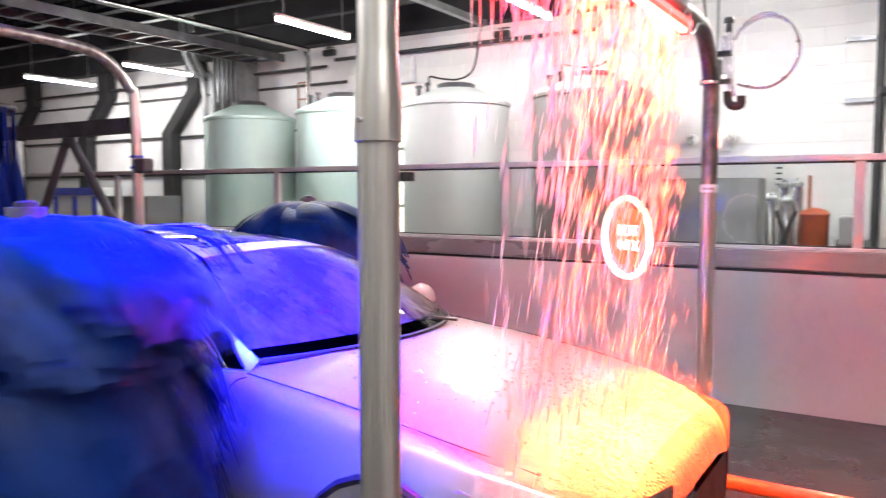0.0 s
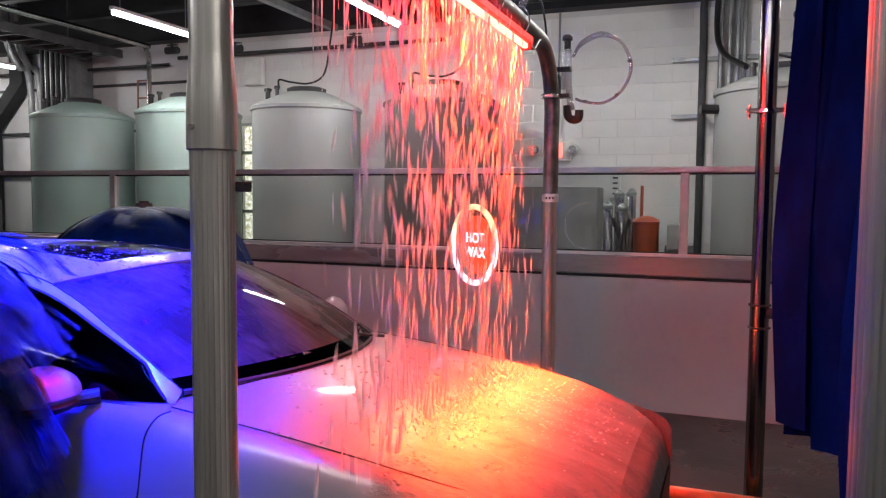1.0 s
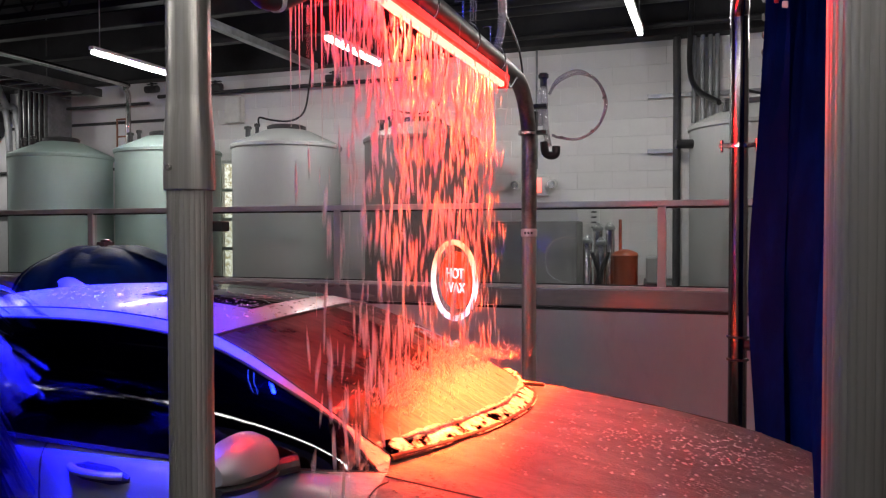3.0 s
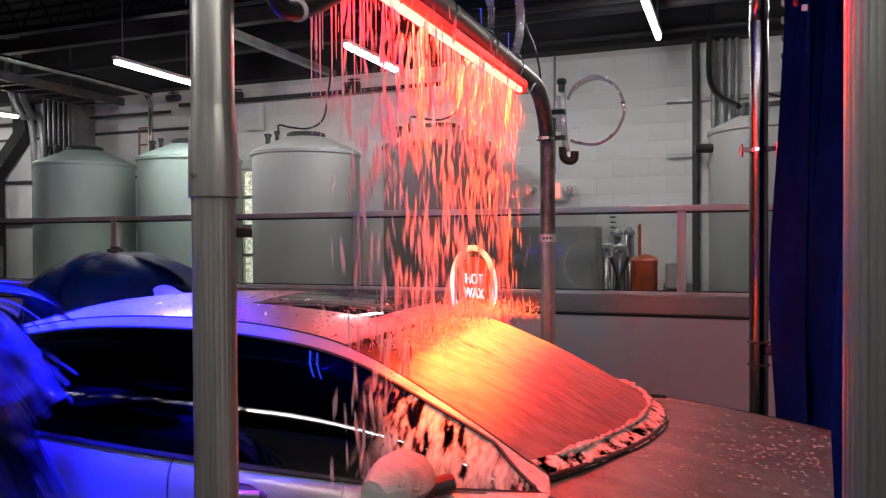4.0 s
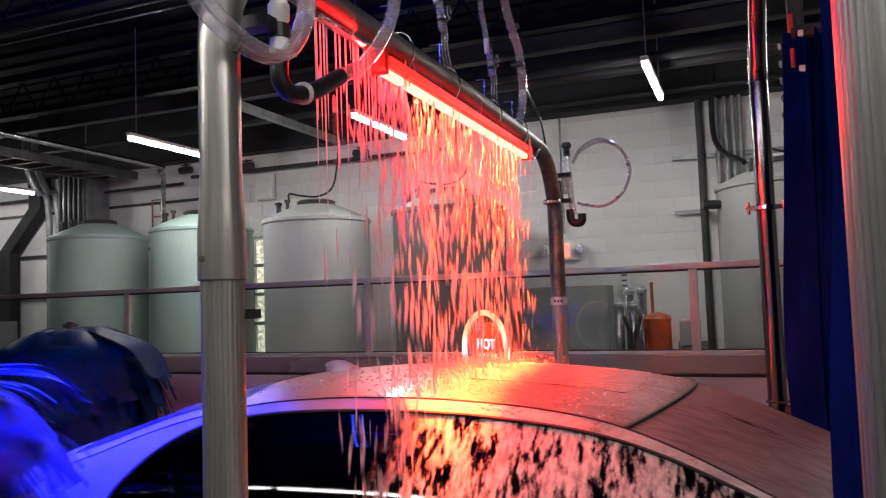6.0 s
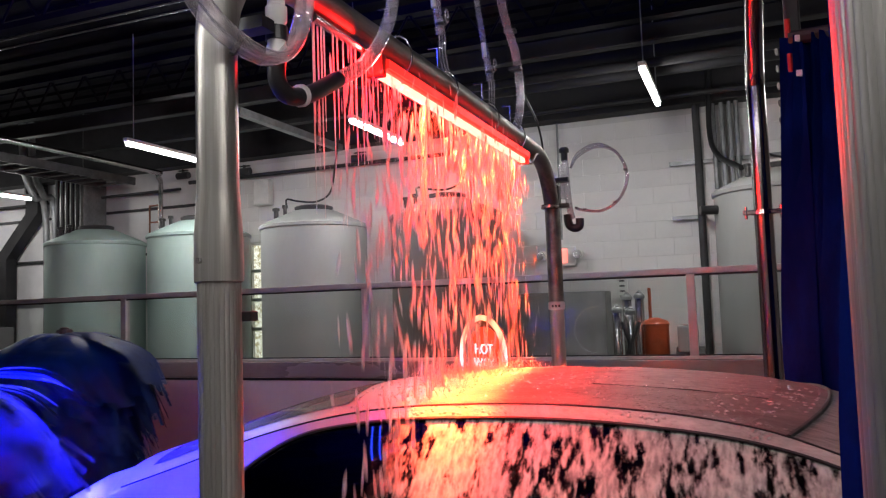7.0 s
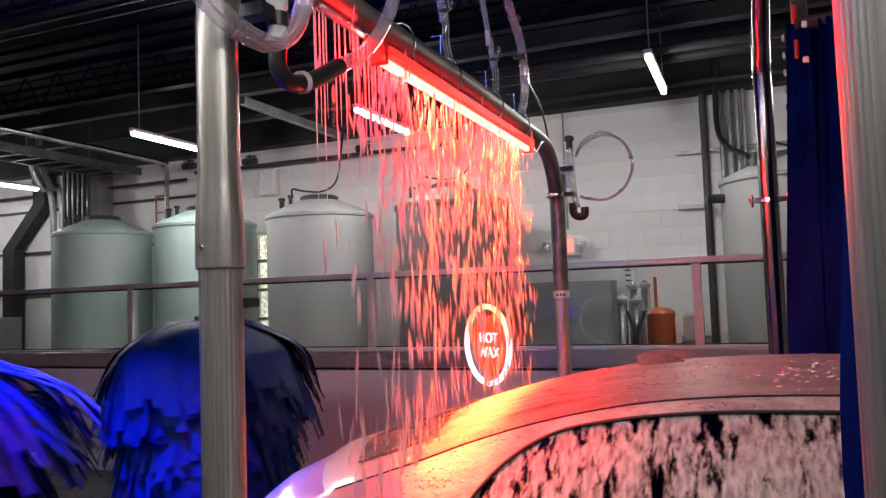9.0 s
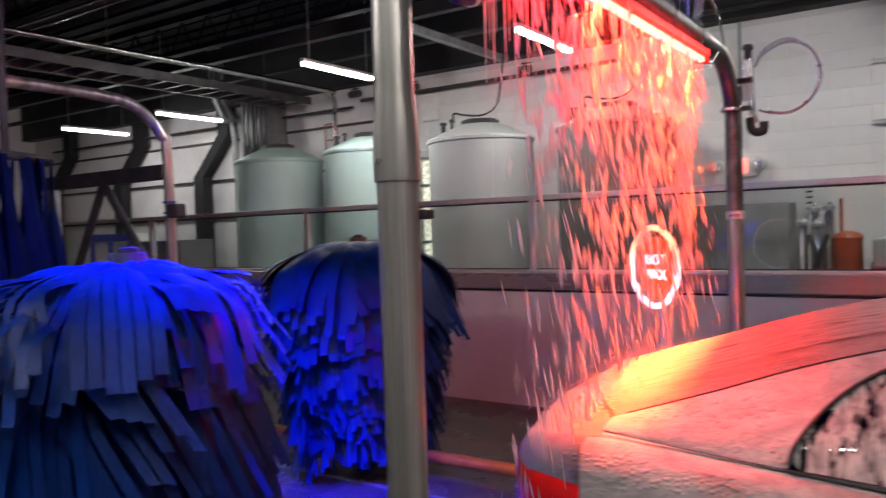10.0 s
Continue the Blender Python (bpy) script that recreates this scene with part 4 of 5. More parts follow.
def second_arch():
    arch = thing("second_arch", "polished steel tube arch with clamps beyond the wax arch", "arch")
    cx, cy = 0.205, 1.26
    part("near_post", fluted([(cx, cy, 0), (cx + 0.004, cy, 2.4), (cx + 0.004, cy + 0.12, 2.95), (cx, cy + 0.5, 3.35), (cx - 0.03, cy + 1.0, 3.45)], 0.052, steps=6), POSTSTEEL, arch, "fluted brushed steel post", smooth=True)
    dx, dy = 0.13, 4.33
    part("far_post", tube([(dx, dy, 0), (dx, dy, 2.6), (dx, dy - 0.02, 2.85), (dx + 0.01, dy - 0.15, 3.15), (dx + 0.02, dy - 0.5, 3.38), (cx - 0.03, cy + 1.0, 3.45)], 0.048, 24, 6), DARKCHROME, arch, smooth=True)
    for z in (2.149,):
        part("clamp", lathe([(0.049, z - 0.012), (0.064, z - 0.01), (0.062, z + 0.01), (0.044, z + 0.012)], (dx, dy), 20), CHROME, arch)
        part("clamp_bar", boxed(dx - 0.10, dx + 0.10, dy - 0.052, dy - 0.04, z - 0.012, z + 0.012, bevel=0.003), CHROME, arch)
        for o in (-0.085, 0.085):
            part("bolt", tube([(dx + o, dy - 0.046, z - 0.035), (dx + o, dy - 0.046, z + 0.03)], 0.007, 8), CHROME, arch)
    for z in (1.14, 1.02):
        part("ring", lathe([(0.049, z - 0.006), (0.057, z - 0.004), (0.057, z + 0.004), (0.049, z + 0.006)], (dx, dy), 20), DARKSTEEL, arch)
    part("arm", tube([(dx + 0.04, dy - 0.02, 1.10), (dx + 0.22, dy - 0.1, 1.10)], 0.028, 12), DARKSTEEL, arch)
    part("base_plate", boxed(dx - 0.09, dx + 0.09, dy - 0.09, dy + 0.09, 0.001, 0.014), STEEL, arch)
    part("base_plate", boxed(cx - 0.09, cx + 0.09, cy - 0.09, cy + 0.09, 0.001, 0.014), STEEL, arch)
    return arch


wax_arch()
led_bar()
near_hoses()
injector(2.76, 0.0, 2.80, 0.40, "clear wax injector with white cap hanging over the arch")
injector(3.33, 0.02, 2.76, 0.17, "short clear wax injector with white cap over the arch")
thick = thing("feed_hose", "bundle of clear feed hoses coming down to the arch", "hose")
for o in (0.0, 0.02):
    part("clear_hose", tube([(AX + 0.02 + o, 3.30, 3.75), (AX + 0.02 + o, 3.54, 3.21), (AX + 0.03 + o, 3.74, 2.99), (AX + 0.02 + o, 3.82, 2.78), (AX + o, 3.79, 2.62)], 0.012, 10, 5), HOSE, thick, smooth=True)
part("tie", boxed(AX - 0.0, AX + 0.06, 3.66, 3.70, 3.10, 3.115), BLACK, thick)
part("tie", boxed(AX + 0.0, AX + 0.065, 3.72, 3.76, 2.92, 2.935), BLACK, thick)
flow_fitting()
wax_sign()
second_arch()

# blue lamp bar over the near brush
bb = thing("blue_light_bar", "lit blue LED light bar hung over the brushes", "light")
bx, by, bz = BLUE_BAR
part("housing", boxed(bx - 0.04, bx + 0.04, by - 0.62, by + 0.62, bz + 0.02, bz + 0.08, bevel=0.006), DARKSTEEL, bb)
part("led_strip", add_box(boxed(bx + 0.034, bx + 0.042, by - 0.6, by + 0.6, bz, bz + 0.019), bx - 0.042, bx - 0.034, by - 0.6, by + 0.6, bz, bz + 0.019), BLUEGLOW, bb)
for s in (-0.5, 0.5):
    part("hanger", tube([(bx, by + s, bz + 0.07), (bx, by + s, TOP)], 0.008, 6), GALV, bb)

# guide rails beside the conveyor
# rail colour carries the orange-red lamp light; the stains are wear
YELLOW = surface("worn_lamp_orange_rail", (0.5, 0.16, 0.04), 0.35, 0.1, 0.4, 4.0, stain=(0.1, 0.08, 0.06), stained=0.6)
for y in (4.15, 1.75):
    g = thing("guide_rail", "worn tubular guide rail on short feet beside the conveyor, orange for lamp light", "rail")
    part("tube", tube([(-12, y, 0.13), (6, y, 0.13)], 0.04, 12), YELLOW, g, smooth=True)
    for i in range(13):
        x = -11.5 + i * 1.4
        part("foot", boxed(x - 0.03, x + 0.03, y - 0.03, y + 0.03, 0, 0.1), DARKSTEEL, g)
track = thing("conveyor_track", "steel conveyor track let into the wet floor", "conveyor")
part("channel", boxed(-12, 6, 2.0, 2.05, 0.001, 0.03), GALV, track)
part("channel", boxed(-12, 6, 2.40, 2.45, 0.001, 0.03), GALV, track)
part("bed", boxed(-12, 6, 2.051, 2.399, 0.001, 0.012), DARKSTEEL, track)
tagged(part("floor_strip", boxed(-12, 6, 3.78, 3.81, 0.001, 0.012), GALV), "thin steel strip in the wet floor", "strip", kind="structure")


# upstream frame with braces
def upstream_frame():
    f = thing("upstream_frame", "grey steel wash frame with a beam and braces", "frame")
    x, y = -6.15, 4.5
    part("arch_tube", tube([(x, y, 0), (x, y, 2.35), (x, y - 0.06, 2.62), (x, y - 0.28, 2.84), (x, y - 0.6, 2.92), (x, 3.0, 2.94), (x, 1.8, 2.92)], 0.05, 16, 4), STEEL, f, smooth=True)
    part("arch_tube", tube([(x, 1.8, 2.92), (x, 1.62, 2.84), (x, 1.45, 2.6), (x, 1.4, 2.3), (x, 1.4, 0)], 0.05, 16, 4), STEEL, f, smooth=True)
    part("beam", boxed(-8.3, -6.2, y - 0.05, y + 0.05, 2.22, 2.36, bevel=0.006), DARKSTEEL, f)
    part("post", boxed(-8.2, -8.1, y - 0.05, y + 0.05, 0, 2.22), GALV, f)
    for a, b in (((-7.2, 2.24), (-7.85, 1.2)), ((-7.2, 2.24), (-6.35, 1.2))):
        part("brace", tube([(a[0], y, a[1]), (b[0], y, b[1])], 0.045, 8), DARKSTEEL, f)
    part("crossbeam", boxed(-8.2, -6.2, y - 0.04, y + 0.04, 1.08, 1.2), DARKSTEEL, f)
    for z in (2.0, 1.9):
        part("clamp", lathe([(0.05, z - 0.012), (0.062, z - 0.01), (0.062, z + 0.01), (0.05, z + 0.012)], (x, y), 16), BLUEPAINT, f)
    part("valve", boxed(x + 0.05, x + 0.2, y - 0.08, y + 0.04, 1.85, 1.98, bevel=0.02), DARKSTEEL, f)


upstream_frame()


# ---- blue cloth ----
def strip_mesh(bm, line, width, twist, rng):
    """A cloth strip along a line, as a thin bent ribbon with two faces."""
    pts = glide(line, 5)
    rows = []
    for i, q in enumerate(pts):
        s = i / (len(pts) - 1)
        a = twist + 0.5 * math.sin(3 * s + twist)
        side = Vector((math.cos(a), math.sin(a), 0))
        fold = Vector((-math.sin(a), math.cos(a), 0)) * (0.3 * width * math.sin(5 * s + twist * 3))
        w = width * (0.75 + 0.5 * min(1, s * 1.5))
        rows.append([q - side * w / 2, q + fold * 0.5, q + side * w / 2])
    verts = [[bm.verts.new(p) for p in row] for row in rows]
    for a, b in zip(verts, verts[1:]):
        for k in range(2):
            bm.faces.new((a[k], a[k + 1], b[k + 1], b[k]))


def brush(name, label, seed, radius, top, bottom, lobe):
    """A spinning wrap-round brush: a hub on a shaft, a hood of cloth and layers of hanging cloth strips."""
    rng = random.Random(seed)
    b = thing(name, label, "brush", group="wash brushes")
    part("shaft", tube([(0, 0, 0.12), (0, 0, top + 0.03)], 0.06, 14), DARKSTEEL, b)
    part("cap", lathe([(0.035, top), (0.035, top + 0.045), (0.02, top + 0.05)], (0, 0), 12), BLACK, b)
    # each layer: strips thrown outwards, then hanging
    layers = 11
    for j in range(layers):
        f = j / (layers - 1)
        z0 = top - 0.02 - f * (top - bottom - 0.35)
        n = 26
        for k in range(n):
            bm = bmesh.new()
            a = 2 * math.pi * (k + rng.uniform(-0.3, 0.3)) / n + j * 0.13
            out = radius * rng.uniform(0.84, 1.10) * (1 + lobe * math.cos(a - 1.05)) * (1 - 0.26 * f)
            drop_by = rng.uniform(0.30, 0.46) + 0.10 if j > 1 or lobe < 0.1 else rng.uniform(0.16, 0.34)
            lift = 0.10 * (1 - f)
            mid = a + rng.uniform(-0.15, 0.15) + 0.25
            line = [(0.05 * math.cos(a), 0.05 * math.sin(a), z0),
                    (out * 0.40 * math.cos(a + 0.05), out * 0.40 * math.sin(a + 0.05), z0 - 0.05 + lift * 0.3),
                    (out * 0.80 * math.cos(a + 0.14), out * 0.80 * math.sin(a + 0.14), z0 - drop_by * 0.40),
                    (out * math.cos(mid), out * math.sin(mid), z0 - drop_by)]
            pts = glide(line, 4)
            rows = []
            for i, q in enumerate(pts):
                s = i / (len(pts) - 1)
                w = 0.05 + (0.30 if lobe < 0.1 and j < 3 else 0.19 if j < 3 else 0.14) * math.sin(min(1, s * 1.3) * math.pi / 2)
                around = Vector((-math.sin(a + 0.2 * s), math.cos(a + 0.2 * s), 0))
                rise = Vector((0, 0, 0.016 * math.sin(7 * s + k * 2.4) + 0.012))
                rows.append([q + around * w * (c / 6 - 0.5) + rise * math.sin(math.pi * c / 6) for c in range(7)])
            # the outer end is slit into fingers
            verts = [[bm.verts.new(p) for p in row] for row in rows]
            half = int(len(verts) * (0.46 if lobe > 0.1 else 0.72))
            for p, q in zip(verts[:half], verts[1:half + 1]):
                for c in range(6):
                    bm.faces.new((p[c], p[c + 1], q[c + 1], q[c]))
            for c in range(6):
                last = (verts[half][c], verts[half][c + 1])
                droop = rng.uniform(-0.10, 0.06)
                for i in range(half + 1, len(rows)):
                    r, s = rows[i], (i - half) / max(1, len(rows) - 1 - half)
                    pair = [bm.verts.new(p + Vector((0, 0, droop * s))) for p in (r[c], r[c].lerp(r[c + 1], 0.88))]
                    bm.faces.new((last[0], last[1], pair[1], pair[0]))
                    last = pair
            part("cloth_strip", bm, BRUSHCLOTH, b, smooth=True)
    return b


def hanging_cloth(name, label, m, width, top, bottom, count, seed):
    rng = random.Random(seed)
    b = thing(name, label, "wash cloth", m)
    part("carrier", tube([(0, -width / 2, top), (0, width / 2, top)], 0.035, 10), DARKSTEEL, b)
    part("hanger", tube([(0, 0, top), (0, 0, 4.3)], 0.03, 8), DARKSTEEL, b)
    for k in range(count):
        y = -width / 2 + width * (k + 0.5) / count
        bm = bmesh.new()
        x = rng.uniform(-0.13, 0.13)
        low = bottom + rng.uniform(-0.1, 0.22)
        strip_mesh(bm, [(x * 0.3, y, top), (x * 0.7, y + rng.uniform(-0.02, 0.02), top * 0.66 + low * 0.34), (x, y + rng.uniform(-0.05, 0.05), top * 0.33 + low * 0.67), (x * 1.4, y + rng.uniform(-0.07, 0.07), low)],
                   rng.uniform(0.10, 0.17), rng.uniform(0.9, 2.2), rng)
        part("cloth_strip", bm, BLUECLOTH, b, smooth=True)
    return b


# standing cloth bundle beyond the second arch, with its valves above
hanging_cloth("cloth_curtain", "long dark blue wash cloth strips hanging beside the steel arch", pose(0.53, 3.95, 0, 0, 0, 90 - 6), 0.50, 2.95, 0.62, 20, 5)
CLOTH_NEAR = hanging_cloth("cloth_curtain", "long blue wash cloth strips hanging beside the steel arch", pose(0.435, 1.75, 0, 0, 0, 75), 0.34, 2.95, 0.45, 12, 8)
hanging_cloth("cloth_curtain", "dark blue wash cloth strips hung in the far wash frame", pose(-5.6, 2.75, 0, 0, 0, 30), 1.1, 2.3, 0.9, 26, 9)
vb = thing("valve_block", "row of black and red valves on the cloth carrier", "valve")
part("block", boxed(0.27, 0.34, 3.98, 4.06, 2.45, 3.2, bevel=0.01), BLACK, vb)
for i in range(6):
    z = 2.42 + i * 0.085
    part("nozzle", tube([(0.28, 4.0, z + 0.06), (0.225, 3.98, z + 0.05)], 0.018, 10), BLACK, vb)
for z in (2.78, 2.95):
    part("handle", tube([(0.28, 3.96, z), (0.28, 3.96, z + 0.09)], 0.014, 10), REDPLASTIC, vb)
    part("fitting", boxed(0.30, 0.33, 3.93, 3.96, z - 0.03, z + 0.0, bevel=0.004), WHITEPVC, vb)
BRUSH_NEAR = brush("wash_brush", "blue cloth wrap-round brush spinning on a standing shaft", 1, 0.57, 1.60, 0.25, 0.18)
BRUSH_FAR = brush("wash_brush", "dark blue cloth wrap-round brush on the far side of the lane", 2, 0.72, 1.60, 0.30, 0.04)

# ---- the car ----
def curve_at(points, s):
    """The place at s (0 to 1) on a smooth line through the points."""
    line = glide(points, 12)
    f = s * (len(line) - 1)
    i = min(int(f), len(line) - 2)
    return line[i].lerp(line[i + 1], f - i)


def table(pairs, u):
    """A smooth value between the pairs (u, value)."""
    return float(np.interp(u, [p[0] for p in pairs], [p[1] for p in pairs]))


# u: metres behind the nose; half width w and height z along the body
RAIL = [(1.62, 0.735, 0.985), (1.95, 0.70, 1.165), (2.35, 0.625, 1.325), (2.75, 0.595, 1.385), (3.2, 0.59, 1.398), (3.65, 0.60, 1.37), (4.05, 0.63, 1.285), (4.4, 0.675, 1.165), (4.7, 0.71, 1.065)]
BELT = [(1.60, 0.80, 0.955), (2.0, 0.865, 0.945), (2.5, 0.885, 0.950), (3.0, 0.89, 0.962), (3.45, 0.885, 0.98), (3.85, 0.872, 0.998), (4.2, 0.85, 1.015), (4.7, 0.78, 1.035)]
HOOD_Z = [(0.0, 0.60), (0.03, 0.70), (0.10, 0.755), (0.25, 0.805), (0.5, 0.862), (0.8, 0.915), (1.1, 0.962), (1.35, 0.995), (1.62, 1.0)]
DECK_Z = [(4.55, 1.08), (4.8, 1.075), (4.95, 1.07), (5.03, 1.055), (5.07, 0.99), (5.10, 0.85)]
EDGE_Z = [(0.0, 0.56), (0.05, 0.64), (0.2, 0.71), (0.45, 0.78), (0.8, 0.845), (1.2, 0.90), (1.6, 0.945), (2.2, 0.945), (3.0, 0.962), (4.0, 1.003), (4.7, 1.025), (5.0, 0.99), (5.08, 0.90), (5.1, 0.8)]
HALF_W = [(0.0, 0.45), (0.03, 0.58), (0.10, 0.70), (0.25, 0.82), (0.5, 0.895), (0.9, 0.915), (1.5, 0.925), (2.5, 0.93), (3.5, 0.93), (4.3, 0.92), (4.75, 0.875), (4.96, 0.80), (5.06, 0.71), (5.1, 0.58)]


def side_row(u, side):
    """Points of the body side at u, from the sill up to the shoulder."""
    w, ze = table(HALF_W, u), table(EDGE_Z, u)
    z0 = 0.24 if 0.15 < u < 4.95 else 0.30
    pts = [(w * 0.90, z0), (w * 0.955, z0 + 0.10), (w * 0.985, 0.45), (w, 0.60), (w * 0.995, 0.70), (w * 0.985, ze - 0.10), (w * 0.972, ze - 0.045), (w * 0.945, ze - 0.012), (w * 0.91, ze)]
    return [Vector((-u, side * y, z)) for y, z in pts]


def body_panel(u0, u1, side, n):
    return [side_row(u0 + (u1 - u0) * i / n, side) for i in range(n + 1)]


def top_panel(u0, u1, heights, n, m=14, inner=0.91):
    rows = []
    for i in range(n + 1):
        u = u0 + (u1 - u0) * i / n
        w, ze, zc = table(HALF_W, u) * inner, table(EDGE_Z, u), table(heights, u)
        row = []
        for k in range(m + 1):
            f = -1 + 2 * k / m
            z = ze + (zc - ze) * (1 - abs(f) ** 2.6)
            z += 0.010 * math.exp(-((abs(f) - 0.62) / 0.08) ** 2)
            row.append(Vector((-u, w * f, z)))
        rows.append(row)
    return rows


def across(a, b, rise, m=14):
    """Points from a to b across the car, arched by rise upwards and forwards."""
    return [a.lerp(b, k / m) + Vector(rise) * (1 - (2 * k / m - 1) ** 2) for k in range(m + 1)]


def at_rail(s, side):
    p = curve_at(RAIL, s)
    return Vector((-p.x, side * p.y, p.z))


def at_belt(s, side):
    p = curve_at(BELT, s)
    return Vector((-p.x, side * p.y, p.z))


def flank(s, v, side):
    """A point of the side of the cabin: v = 0 at the belt, 1 at the roof rail."""
    a, b = at_belt(s, side), at_rail(s, side)
    q = a.lerp(b, v)
    q.y += side * 0.035 * math.sin(math.pi * min(1, v)) * min(1, 6 * s)
    return q


def window_top(s, low):
    """How high the side glass reaches at s, from the belt (0) to the roof rail (1)."""
    grow = min(1.0, max(0.0, (s - 0.012) / 0.05)) ** 0.6
    fall = math.sin(min(1.0, max(0.0, (0.842 - s) / 0.16)) * math.pi / 2) ** 0.7
    return low + (0.91 - low) * grow * fall


def wheel(parent, u, side):
    w = thing("wheel", "", "")
    w.parent = parent
    w.location = (-u, side * 0.80, 0.325)
    spin = Matrix.Rotation(math.pi / 2, 4, "X")

    def turned(bm):
        bm.transform(spin)
        return bm

    part("tyre", turned(lathe([(0.23, -0.10), (0.30, -0.112), (0.322, -0.09), (0.325, 0.0), (0.322, 0.09), (0.30, 0.112), (0.23, 0.10)], sides=40)), TYRE, w, "wet black tyre", smooth=True)
    bm = lathe([(0.225, -0.095), (0.235, -0.1), (0.235, 0.1), (0.225, 0.095)], sides=36)
    for k in range(10):
        a = 2 * math.pi * k / 10
        c, s = math.cos(a), math.sin(a)
        add_tube(bm, [(0.05 * c, 0.05 * s, -side * 0.085), (0.22 * c, 0.22 * s, -side * 0.095)], 0.016, 6)
    add_tube(bm, [(0, 0, -side * 0.06), (0, 0, -side * 0.10)], 0.06, 16)
    part("rim", turned(bm), ALLOY, w, "silver spoked alloy rim", smooth=False)
    return w


def line_on(points, r=0.0035):
    return tube(points, r, 6, 4)


def beads(rows, spots, seed):
    """Beads of wax water in clusters on a body panel, placed to give it glints."""
    rng = random.Random(seed)
    bm = bmesh.new()
    n, m = len(rows) - 1, len(rows[0]) - 1
    for ci, cj, wi, wj, count in spots:
        for k in range(count):
            i = min(0.98, max(0.02, rng.gauss(ci, wi))) * n
            j = min(0.98, max(0.02, rng.gauss(cj, wj))) * m
            a, b = int(i), int(j)
            p = rows[a][b].lerp(rows[a + 1][b], i - a).lerp(rows[a][b + 1].lerp(rows[a + 1][b + 1], i - a), j - b)
            up = (rows[a + 1][b] - rows[a][b]).cross(rows[a][b + 1] - rows[a][b]).normalized()
            up = up if up.z > 0 else -up
            east = up.orthogonal().normalized()
            north = up.cross(east)
            r = rng.uniform(0.002, 0.0075)
            rings = [[bm.verts.new(p + (east * math.cos(q) + north * math.sin(q)) * r * f + up * r * h) for q in (2 * math.pi * c / 7 for c in range(7))]
                     for f, h in ((1.0, -0.1), (0.85, 0.3), (0.45, 0.52))]
            for lo, hi in zip(rings, rings[1:]):
                for c in range(7):
                    bm.faces.new((lo[c], lo[(c + 1) % 7], hi[(c + 1) % 7], hi[c]))
            bm.faces.new(rings[-1])
    return bm


